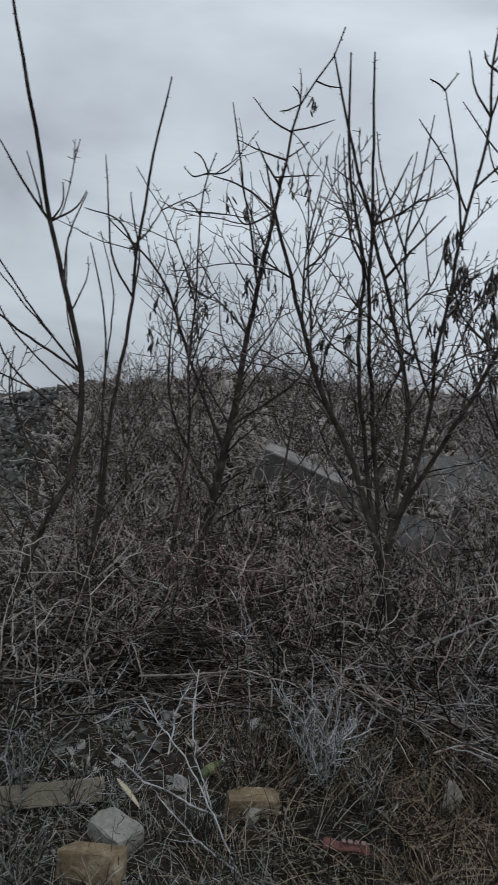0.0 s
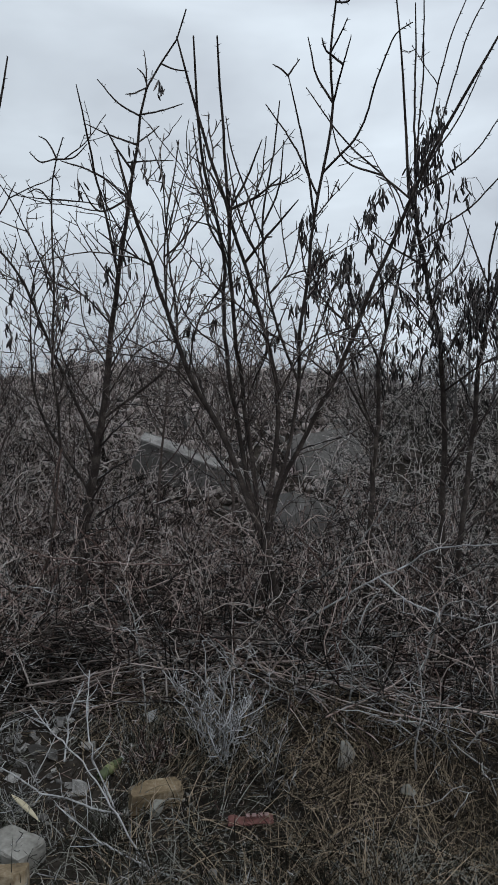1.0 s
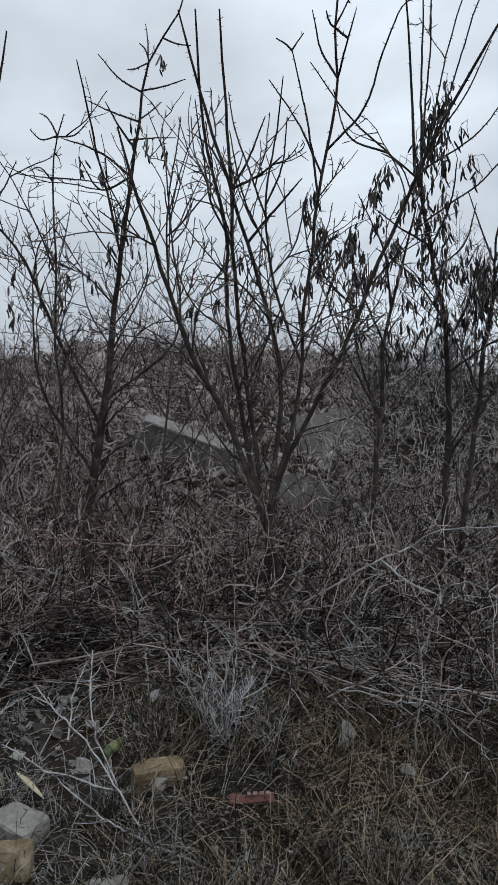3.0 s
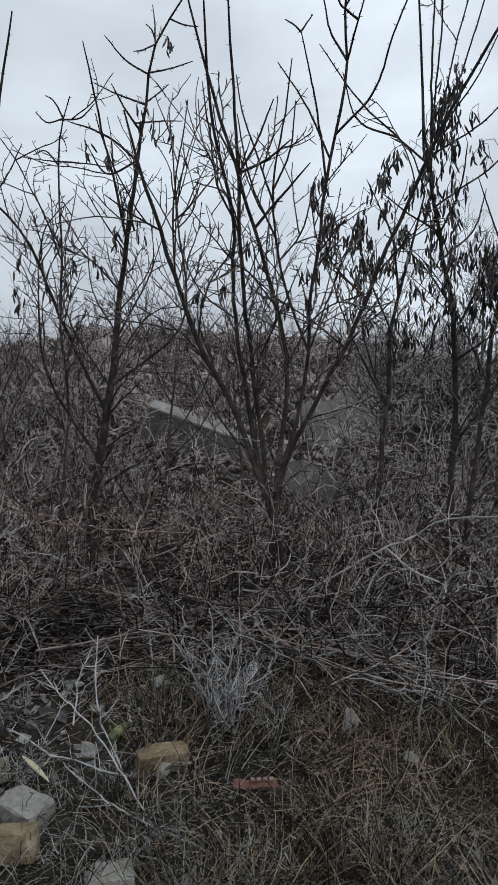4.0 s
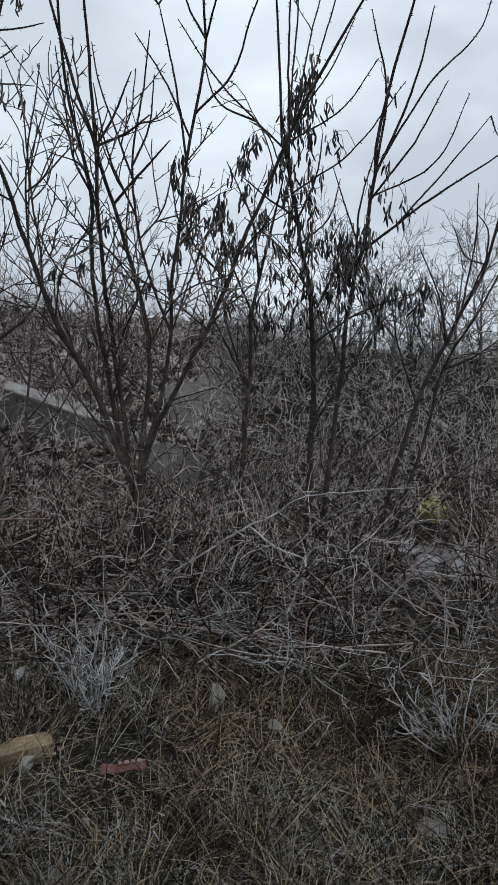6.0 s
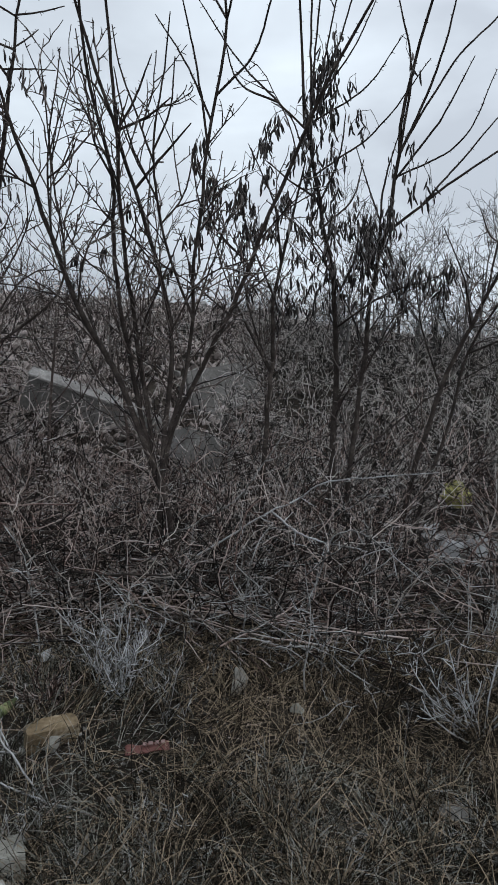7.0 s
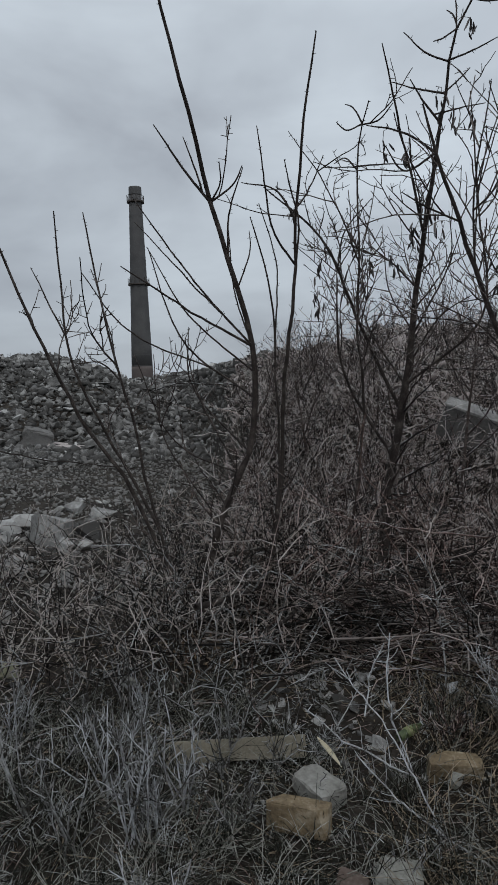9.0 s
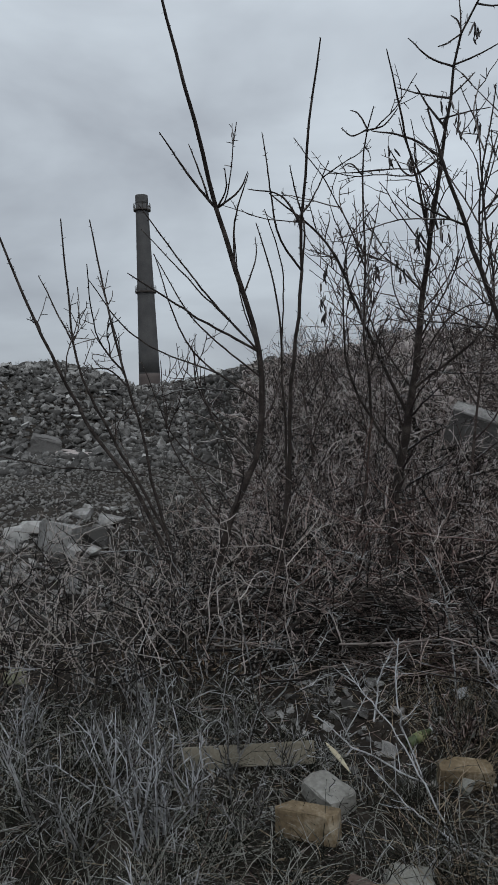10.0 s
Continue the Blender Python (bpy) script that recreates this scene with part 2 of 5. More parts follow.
def grow(O, D, L, k, wild, up, r0, r1):
    """n wandering lines of k points from O along D."""
    n = len(O)
    P = np.empty((n, k, 3))
    P[:, 0] = O
    d = unit(np.asarray(D, float))
    for i in range(1, k):
        d = unit(d + rng.normal(0, wild, (n, 3)) + np.array([0, 0, up]))
        P[:, i] = P[:, i - 1] + d * (L / (k - 1))[:, None]
    s = np.linspace(0, 1, k)[None]
    R = np.asarray(r0).reshape(-1, 1) * (1 - s) + np.asarray(r1).reshape(-1, 1) * s
    return P, np.broadcast_to(R, (n, k)).copy()


def offshoots(P, R, per, lo, hi, lengths, k, wild, up, spread, thin=0.6, floor=0.0011):
    """Lines that leave the lines P: per of each, between the shares lo and hi of their length."""
    n, kk, _ = P.shape
    i = np.repeat(np.arange(n), per)
    s = rng.uniform(lo, hi, len(i)) * (kk - 1)
    j = np.minimum(s.astype(int), kk - 2)
    f = (s - j)[:, None]
    O = P[i, j] * (1 - f) + P[i, j + 1] * f
    T = unit(P[i, j + 1] - P[i, j])
    side = unit(np.cross(T, rng.normal(0, 1, T.shape)))
    D = T * (1 - spread) + side * spread
    L = rng.uniform(lengths[0], lengths[1], len(i))
    r = np.maximum(R[i, j] * thin, floor)
    return grow(O, D, L, k, wild, up, r, np.full(len(i), floor * 0.6))


# ---- the lie of the land ----
CREST = ((-60, 0.9), (-40, 0.5), (-32, 0.5), (-27, 1.3), (-20, 2.3), (-13, 3.1), (-6, 3.25), (0, 3.5), (4.4, 3.6), (7.2, 2.9), (11.4, 2.1), (14.7, 1.7), (21, 0.5), (26, -0.1), (28.8, 1.2), (32.3, 2.2), (37, 1.9), (60, 1.5))


def land(x, y):
    """Height of the ground: level by the path, a rubble mound ahead, a long heap further off to its left."""
    az = np.degrees(np.arctan2(-x, y))
    r = np.hypot(x, y)
    el = np.interp(az, [c[0] for c in CREST], [c[1] for c in CREST])
    left = np.clip((az - 15) / 7, 0, 1)
    left = left * left * (3 - 2 * left)
    foot = 6.0 + 8.5 * left
    top = 11.5 + 9.5 * left
    high = 1.6 + top * np.tan(np.radians(el))
    s = np.clip((r - foot) / (top - foot), 0, 1)
    rise = np.where(s < 1, np.sin(s * np.pi / 2) ** 1.35, 1.0)
    fall = np.clip((r - top - 4) / 25, 0, 1)
    ahead = np.clip((75 - np.abs(az)) / 12, 0, 1)
    z = high * rise * (1 - fall * fall * (3 - 2 * fall)) * ahead
    z = z + 0.035 * np.clip(r - 6, 0, 8) * left * (1 - s) * ahead
    bumps = 0.03 * np.sin(2.1 * x + 1.3 * y) * np.sin(1.7 * y - 0.6 * x) + 0.015 * np.sin(5.3 * x) * np.sin(4.7 * y + 1)
    return z + bumps * np.clip((r - 1.2) / 2, 0, 1) * np.clip((60 - r) / 30, 0, 1)


def build_ground():
    radii = np.concatenate([[0.0], np.geomspace(0.5, 40, 150), np.geomspace(48, 3000, 24)])
    angles = np.radians(np.concatenate([np.arange(-60, 60, 0.6), np.arange(60, 300, 6)]))
    r, a = np.meshgrid(radii, angles, indexing="ij")
    x, y = -np.sin(a) * r, np.cos(a) * r
    v = np.stack([x, y, land(x, y)], -1).reshape(-1, 3)
    m, n = r.shape
    idx = np.arange(m * n).reshape(m, n)
    nxt = np.roll(idx, -1, 1)
    q = np.stack([idx[:-1], idx[1:], nxt[1:], nxt[:-1]], -1).reshape(-1, 4)
    me = mesh_of("ground", v, q, SOIL, True)
    me.flip_normals()
    return tagged(new("ground", me), "dark winter soil littered with dead stalks", "ground", kind="structure")


build_ground()

# ---- trees ----
def stem(base, middle, tip, radius):
    return (np.array(base), np.array(middle), np.array(tip)), radius


def limb(tree, radius, *places):
    """A limb of a tree: its radius at the base and the places that it bends through."""
    tree.append(([np.array(p) for p in places], radius))


TREE_A = []
limb(TREE_A, 0.0283, (-1.60, 4.23, -0.09), (-1.56, 4.48, 0.53), (-1.35, 4.66, 1.12), (-1.29, 4.72, 1.69), (-1.40, 4.60, 2.37), (-1.50, 4.51, 2.78), (-1.55, 4.14, 3.35), (-1.63, 3.91, 3.91), (-1.66, 3.81, 4.19))
limb(TREE_A, 0.0182, (-1.15, 4.54, 0.41), (-1.13, 4.74, 1.11), (-1.07, 4.65, 1.76), (-1.02, 4.65, 2.39), (-0.87, 4.42, 3.23), (-0.75, 4.29, 3.72))
limb(TREE_A, 0.0162, (-1.77, 4.23, 0.14), (-2.08, 4.19, 0.86), (-2.42, 4.11, 1.42), (-2.66, 3.94, 2.07), (-2.82, 3.85, 2.61), (-2.84, 3.75, 2.82))
limb(TREE_A, 0.0121, (-1.87, 4.20, 0.54), (-2.20, 4.20, 1.17), (-2.38, 4.00, 1.76), (-2.44, 4.01, 2.25), (-2.37, 3.86, 2.70))
limb(TREE_A, 0.0121, (-1.76, 4.12, 0.26), (-1.98, 4.24, 0.85), (-2.05, 4.15, 1.49), (-2.17, 4.05, 2.17), (-2.26, 4.03, 2.72))
limb(TREE_A, 0.0121, (-1.20, 4.55, 0.28), (-1.13, 4.66, 0.84), (-1.17, 4.82, 1.73), (-1.21, 4.67, 2.40), (-1.29, 4.61, 2.73))
limb(TREE_A, 0.0101, (-0.97, 4.51, 2.70), (-1.10, 4.59, 2.88), (-1.36, 4.66, 2.98))
limb(TREE_A, 0.0081, (-0.99, 4.60, 2.72), (-0.89, 4.74, 2.91), (-0.81, 4.85, 3.16))
limb(TREE_A, 0.0081, (-1.11, 4.74, 1.85), (-1.11, 4.60, 2.42), (-1.18, 4.44, 2.77))
limb(TREE_A, 0.0081, (-0.99, 4.61, 2.30), (-0.92, 4.48, 2.65), (-0.95, 4.33, 2.87), (-0.95, 4.22, 2.96))
limb(TREE_A, 0.0081, (-1.00, 4.56, 2.37), (-1.04, 4.36, 2.52), (-1.07, 4.02, 3.11))
limb(TREE_A, 0.0101, (-1.45, 4.38, 2.75), (-1.63, 4.29, 2.98), (-1.80, 4.17, 3.26))
limb(TREE_A, 0.0081, (-1.45, 4.28, 2.87), (-1.57, 4.27, 3.02), (-1.63, 4.25, 3.19))
limb(TREE_A, 0.0071, (-1.45, 4.39, 2.77), (-1.40, 4.30, 2.89), (-1.37, 4.20, 2.99))
limb(TREE_A, 0.0081, (-1.47, 4.48, 2.78), (-1.35, 4.47, 2.93), (-1.29, 4.45, 3.03))
limb(TREE_A, 0.0081, (-1.39, 4.46, 2.52), (-1.38, 4.41, 2.71), (-1.26, 4.36, 2.99))
limb(TREE_A, 0.0101, (-1.31, 4.65, 1.77), (-1.65, 4.36, 2.07), (-1.99, 4.00, 2.35))
limb(TREE_A, 0.0081, (-1.33, 4.71, 1.78), (-1.71, 4.33, 2.39), (-1.88, 3.99, 2.76))
limb(TREE_A, 0.0081, (-1.33, 4.66, 1.81), (-1.77, 4.58, 2.35), (-2.11, 4.49, 2.74))
limb(TREE_A, 0.0081, (-1.30, 4.52, 1.57), (-1.70, 4.47, 2.04), (-1.98, 4.39, 2.54))
limb(TREE_A, 0.0081, (-1.60, 4.49, 1.46), (-1.78, 4.45, 1.91), (-1.94, 4.32, 2.52))
limb(TREE_A, 0.0081, (-1.71, 4.38, 1.47), (-2.02, 4.05, 1.96), (-2.14, 3.76, 2.29))
limb(TREE_A, 0.0081, (-1.52, 4.46, 1.14), (-1.76, 4.57, 1.59), (-1.81, 4.70, 2.00))
limb(TREE_A, 0.0081, (-1.43, 4.46, 0.90), (-1.70, 4.52, 1.54), (-1.79, 4.57, 1.91))
limb(TREE_A, 0.0081, (-2.53, 4.16, 1.92), (-2.67, 4.23, 2.18), (-2.83, 4.27, 2.44))
limb(TREE_A, 0.0061, (-2.07, 4.29, 1.74), (-2.21, 4.16, 1.80), (-2.27, 4.06, 1.95))
limb(TREE_A, 0.0061, (-2.15, 4.30, 1.60), (-2.33, 4.31, 1.75), (-2.52, 4.31, 1.75))
limb(TREE_A, 0.0061, (-1.36, 4.47, 0.90), (-1.81, 4.43, 1.15), (-2.12, 4.41, 1.80))
limb(TREE_A, 0.0061, (-1.71, 4.46, 0.74), (-1.99, 4.55, 1.22), (-2.08, 4.66, 1.81))
limb(TREE_A, 0.0061, (-1.33, 4.46, 2.30), (-1.29, 4.60, 2.51), (-1.33, 4.72, 2.66))
limb(TREE_A, 0.0061, (-1.24, 4.55, 1.77), (-1.35, 4.43, 2.15), (-1.35, 4.29, 2.58))
TREE_B = []
limb(TREE_B, 0.0468, (-0.44, 5.10, 0.19), (-0.40, 5.30, 0.79), (-0.30, 5.28, 1.55), (-0.22, 5.33, 2.35), (-0.15, 5.19, 2.80), (-0.00, 4.96, 3.43), (0.11, 4.77, 3.90), (0.27, 4.65, 4.07), (0.34, 4.54, 4.24))
limb(TREE_B, 0.0134, (-0.81, 4.85, -0.13), (-0.68, 5.09, 0.51), (-0.62, 5.24, 1.24), (-0.63, 5.11, 1.92), (-0.60, 5.01, 2.61), (-0.56, 4.97, 3.34), (-0.49, 4.84, 3.48))
limb(TREE_B, 0.0089, (-0.56, 4.96, 3.34), (-0.65, 4.85, 3.31), (-0.70, 4.74, 3.33))
limb(TREE_B, 0.0078, (-0.55, 4.96, 3.43), (-0.62, 5.04, 3.52), (-0.69, 5.13, 3.59))
limb(TREE_B, 0.0089, (-0.56, 4.96, 3.34), (-0.43, 4.93, 3.38), (-0.33, 4.88, 3.46))
limb(TREE_B, 0.0078, (-0.58, 4.95, 3.13), (-0.69, 5.07, 3.19), (-0.79, 5.20, 3.20))
limb(TREE_B, 0.0078, (-0.58, 4.95, 3.11), (-0.40, 4.97, 3.09), (-0.23, 4.98, 3.07))
limb(TREE_B, 0.0111, (-0.14, 5.27, 2.61), (-0.28, 4.95, 3.28), (-0.38, 4.62, 3.74))
limb(TREE_B, 0.0156, (-0.34, 5.33, 1.34), (-0.67, 5.39, 2.05), (-0.96, 5.35, 2.73), (-1.36, 5.28, 3.11))
limb(TREE_B, 0.0134, (-0.42, 5.28, 1.03), (-0.79, 5.37, 1.68), (-0.81, 5.40, 2.44))
limb(TREE_B, 0.0111, (-0.75, 5.10, 2.39), (-0.69, 5.04, 2.66), (-0.49, 4.99, 2.87))
limb(TREE_B, 0.0089, (-0.55, 5.13, 2.42), (-0.82, 5.09, 3.01), (-1.10, 5.04, 3.42))
limb(TREE_B, 0.0100, (0.03, 4.85, 3.64), (-0.10, 4.80, 3.71), (-0.25, 4.72, 3.83))
limb(TREE_B, 0.0100, (-0.01, 5.05, 3.52), (-0.21, 5.13, 3.64), (-0.36, 5.21, 3.73))
limb(TREE_B, 0.0100, (-0.02, 5.08, 3.40), (-0.13, 5.03, 3.49), (-0.22, 4.96, 3.63))
limb(TREE_B, 0.0100, (-0.06, 5.05, 3.20), (-0.29, 5.08, 3.33), (-0.54, 5.12, 3.42))
limb(TREE_B, 0.0089, (-0.10, 5.08, 3.08), (-0.27, 5.01, 3.04), (-0.39, 4.88, 3.19))
limb(TREE_B, 0.0078, (0.07, 4.82, 3.76), (-0.01, 4.69, 3.74), (-0.06, 4.58, 3.68))
limb(TREE_B, 0.0089, (0.12, 4.77, 3.86), (0.08, 4.88, 4.02), (0.07, 4.99, 4.18))
limb(TREE_B, 0.0078, (0.12, 4.87, 3.90), (0.06, 4.89, 3.97), (0.02, 4.92, 4.02))
limb(TREE_B, 0.0089, (0.16, 4.76, 3.92), (0.26, 4.69, 3.92), (0.36, 4.64, 3.89))
limb(TREE_B, 0.0089, (0.04, 4.79, 3.67), (0.19, 4.71, 3.65), (0.32, 4.61, 3.66))
limb(TREE_B, 0.0078, (0.02, 4.98, 3.56), (0.12, 5.09, 3.65), (0.18, 5.18, 3.74))
limb(TREE_B, 0.0078, (-0.02, 4.95, 3.41), (0.13, 5.05, 3.43), (0.28, 5.13, 3.47))
limb(TREE_B, 0.0111, (0.28, 5.34, 1.47), (0.28, 5.37, 2.06), (0.26, 5.32, 2.75), (0.18, 5.13, 3.56))
limb(TREE_B, 0.0089, (0.26, 5.21, 2.69), (0.35, 5.27, 2.85), (0.41, 5.30, 3.05))
limb(TREE_B, 0.0089, (-0.31, 5.26, 1.58), (-0.53, 5.31, 1.93), (-0.66, 5.33, 2.29))
limb(TREE_B, 0.0089, (-0.23, 5.24, 1.91), (-0.03, 5.21, 2.23), (0.13, 5.14, 2.64))
limb(TREE_B, 0.0089, (-0.21, 5.32, 2.17), (-0.40, 5.33, 2.48), (-0.57, 5.36, 2.63))
limb(TREE_B, 0.0089, (-0.22, 5.24, 1.91), (-0.40, 5.36, 2.27), (-0.45, 5.45, 2.68))
limb(TREE_B, 0.0089, (-0.26, 5.32, 1.70), (0.01, 5.34, 2.07), (0.21, 5.35, 2.19))
TREE_C = []
limb(TREE_C, 0.0247, (0.90, 3.87, 0.12), (0.82, 4.01, 0.47), (0.71, 4.07, 0.89), (0.62, 4.20, 1.19), (0.32, 4.21, 1.86), (0.10, 4.19, 2.47), (-0.03, 4.08, 2.82), (-0.11, 4.00, 3.10))
limb(TREE_C, 0.0192, (0.76, 4.16, 0.72), (0.83, 4.22, 1.04), (0.88, 4.26, 1.70), (0.72, 4.24, 2.33), (0.48, 4.03, 2.97), (0.33, 3.96, 3.41), (0.23, 3.84, 3.68))
limb(TREE_C, 0.0192, (0.76, 4.25, 0.78), (0.76, 4.38, 1.14), (0.70, 4.41, 1.66), (0.60, 4.28, 2.40), (0.52, 4.07, 3.17), (0.45, 3.78, 3.67))
limb(TREE_C, 0.0165, (0.75, 4.30, 0.81), (0.70, 4.43, 1.17), (0.57, 4.37, 2.02), (0.54, 4.32, 2.58), (0.39, 4.16, 3.18), (0.33, 3.91, 3.73))
limb(TREE_C, 0.0201, (0.78, 4.10, 0.66), (0.87, 4.19, 1.03), (1.27, 4.08, 1.91), (1.54, 3.86, 2.68), (1.67, 3.61, 3.10), (1.86, 3.35, 3.51), (1.91, 3.29, 3.62))
limb(TREE_C, 0.0146, (0.86, 4.25, 0.96), (1.00, 4.30, 1.44), (1.06, 4.11, 2.29), (1.09, 4.02, 2.75), (1.15, 3.95, 3.08), (1.15, 3.86, 3.38), (1.08, 3.70, 3.57), (1.09, 3.66, 3.79), (1.09, 3.56, 3.93))
limb(TREE_C, 0.0128, (0.56, 4.04, 2.81), (0.64, 3.97, 2.96), (0.72, 3.87, 3.16))
limb(TREE_C, 0.0110, (0.56, 4.09, 2.79), (0.69, 3.89, 2.84), (0.78, 3.68, 2.88))
limb(TREE_C, 0.0128, (0.62, 4.13, 2.53), (0.77, 4.01, 2.64), (0.93, 3.85, 2.82))
limb(TREE_C, 0.0128, (0.97, 4.17, 1.73), (0.81, 4.10, 2.27), (0.73, 3.98, 2.64), (0.77, 3.76, 3.10), (0.77, 3.62, 3.27))
limb(TREE_C, 0.0073, (0.76, 4.04, 2.71), (0.83, 3.95, 2.90), (0.84, 3.84, 3.15))
limb(TREE_C, 0.0073, (1.12, 3.79, 3.35), (1.03, 3.79, 3.49), (0.96, 3.75, 3.69))
limb(TREE_C, 0.0082, (1.14, 3.83, 3.35), (1.13, 3.67, 3.47), (1.13, 3.50, 3.57))
limb(TREE_C, 0.0073, (1.13, 3.79, 3.58), (1.03, 3.63, 3.56), (0.96, 3.46, 3.53))
limb(TREE_C, 0.0082, (1.12, 3.95, 2.97), (1.28, 3.76, 3.21), (1.33, 3.58, 3.46), (1.37, 3.45, 3.59), (1.42, 3.37, 3.60))
limb(TREE_C, 0.0055, (1.07, 3.60, 3.75), (1.10, 3.44, 3.72), (1.10, 3.28, 3.71))
limb(TREE_C, 0.0055, (1.10, 3.76, 3.63), (1.13, 3.66, 3.69), (1.14, 3.59, 3.72))
limb(TREE_C, 0.0082, (1.09, 3.94, 2.77), (0.97, 3.89, 3.14), (0.86, 3.80, 3.49))
limb(TREE_C, 0.0055, (0.85, 3.74, 3.47), (0.81, 3.75, 3.50), (0.76, 3.76, 3.53))
limb(TREE_C, 0.0055, (0.86, 3.78, 3.49), (0.89, 3.78, 3.54), (0.92, 3.78, 3.58))
limb(TREE_C, 0.0064, (1.12, 4.09, 2.89), (0.97, 4.13, 3.24), (0.80, 4.18, 3.50))
limb(TREE_C, 0.0064, (1.38, 3.88, 2.92), (1.21, 3.94, 3.24), (1.01, 3.99, 3.53))
limb(TREE_C, 0.0073, (1.36, 3.96, 2.87), (1.22, 3.88, 3.07), (1.09, 3.78, 3.29))
limb(TREE_C, 0.0073, (0.52, 4.14, 2.54), (0.42, 4.12, 2.76), (0.38, 4.08, 2.97), (0.33, 3.99, 3.28))
limb(TREE_C, 0.0073, (0.54, 4.13, 2.87), (0.44, 4.24, 3.10), (0.31, 4.37, 3.25))
limb(TREE_C, 0.0064, (0.61, 4.30, 2.51), (0.49, 4.30, 2.75), (0.31, 4.34, 2.82))
limb(TREE_C, 0.0073, (0.76, 4.11, 2.68), (0.68, 4.15, 2.92), (0.57, 4.15, 3.24), (0.55, 4.18, 3.41))
limb(TREE_C, 0.0073, (0.75, 4.09, 2.47), (0.60, 3.91, 2.71), (0.49, 3.69, 3.00))
limb(TREE_C, 0.0064, (0.83, 4.22, 2.30), (0.94, 4.21, 2.47), (1.03, 4.15, 2.80))
limb(TREE_C, 0.0064, (1.33, 4.04, 2.06), (1.13, 4.11, 2.32), (1.02, 4.09, 2.72))
limb(TREE_C, 0.0073, (0.15, 4.37, 2.30), (0.17, 4.28, 2.56), (0.25, 4.03, 3.18))
limb(TREE_C, 0.0064, (0.16, 4.23, 2.54), (0.26, 4.11, 2.61), (0.32, 3.98, 2.72))
limb(TREE_C, 0.0055, (0.16, 4.25, 2.31), (0.21, 4.33, 2.71), (0.25, 4.42, 2.98))
limb(TREE_C, 0.0064, (0.98, 4.21, 1.73), (1.18, 4.29, 2.17), (1.35, 4.35, 2.52))
limb(TREE_C, 0.0055, (0.80, 4.34, 2.02), (0.60, 4.37, 2.31), (0.43, 4.42, 2.35))
limb(TREE_C, 0.0064, (1.25, 4.11, 1.87), (1.04, 4.33, 1.99), (0.78, 4.53, 2.19))
limb(TREE_C, 0.0064, (0.47, 4.32, 1.55), (0.23, 4.31, 1.87), (-0.11, 4.26, 2.07))
limb(TREE_C, 0.0064, (0.62, 4.25, 1.19), (0.43, 4.46, 1.73), (0.37, 4.62, 2.04))
limb(TREE_C, 0.0064, (0.33, 4.33, 1.87), (0.37, 4.22, 2.14), (0.59, 4.06, 2.46))
limb(TREE_C, 0.0064, (0.10, 4.25, 2.48), (-0.10, 4.10, 2.57), (-0.22, 3.95, 2.62))
limb(TREE_C, 0.0064, (0.69, 4.32, 1.66), (0.84, 4.25, 2.02), (0.96, 4.16, 2.32))
limb(TREE_C, 0.0064, (1.40, 4.03, 2.20), (1.61, 4.01, 2.46), (1.82, 4.00, 2.57))
limb(TREE_C, 0.0055, (0.58, 4.36, 2.02), (0.33, 4.20, 2.14), (0.16, 3.99, 2.43))
limb(TREE_C, 0.0064, (0.88, 4.26, 1.70), (1.07, 4.12, 2.01), (1.37, 3.93, 2.13))
TREE_D = []
limb(TREE_D, 0.0303, (2.20, 4.61, 0.36), (2.29, 4.78, 1.40), (2.23, 4.71, 1.83), (2.06, 4.68, 2.65), (1.91, 4.60, 3.09), (1.86, 4.57, 3.64), (1.73, 4.30, 4.00), (1.65, 4.20, 4.33))
limb(TREE_D, 0.0238, (1.67, 4.72, 0.41), (1.77, 4.85, 1.39), (1.81, 4.82, 1.99), (1.90, 4.74, 2.52), (1.91, 4.54, 2.88))
limb(TREE_D, 0.0217, (2.30, 4.53, 0.41), (2.45, 4.57, 1.45), (2.52, 4.55, 2.08), (2.57, 4.41, 2.56), (2.53, 4.24, 3.17), (2.54, 4.17, 3.45), (2.54, 3.89, 3.96), (2.52, 3.76, 4.14))
limb(TREE_D, 0.0097, (1.97, 4.60, 3.02), (1.90, 4.44, 3.60), (1.83, 4.28, 4.01), (1.79, 4.20, 4.22))
limb(TREE_D, 0.0097, (1.90, 4.47, 3.02), (1.85, 4.25, 3.48), (1.77, 4.02, 3.87), (1.68, 3.82, 4.14))
limb(TREE_D, 0.0097, (1.96, 4.51, 3.11), (2.01, 4.38, 3.66), (2.07, 4.25, 4.08), (2.18, 4.11, 4.40))
limb(TREE_D, 0.0108, (2.03, 4.55, 3.20), (2.08, 4.37, 3.62), (2.14, 4.12, 4.05), (2.23, 3.93, 4.29))
limb(TREE_D, 0.0087, (1.97, 4.36, 3.23), (2.13, 4.27, 3.53), (2.25, 4.18, 3.84))
limb(TREE_D, 0.0097, (2.54, 4.28, 2.88), (2.49, 4.17, 3.37), (2.31, 4.07, 3.85))
limb(TREE_D, 0.0108, (2.58, 4.33, 2.84), (2.64, 4.18, 3.30), (2.68, 4.06, 3.59), (2.69, 3.94, 3.88))
limb(TREE_D, 0.0130, (2.59, 4.25, 2.94), (2.75, 4.07, 3.44), (3.00, 3.85, 3.78), (3.05, 3.80, 4.01))
limb(TREE_D, 0.0087, (2.55, 4.30, 2.75), (2.69, 4.05, 3.13), (2.75, 3.84, 3.40))
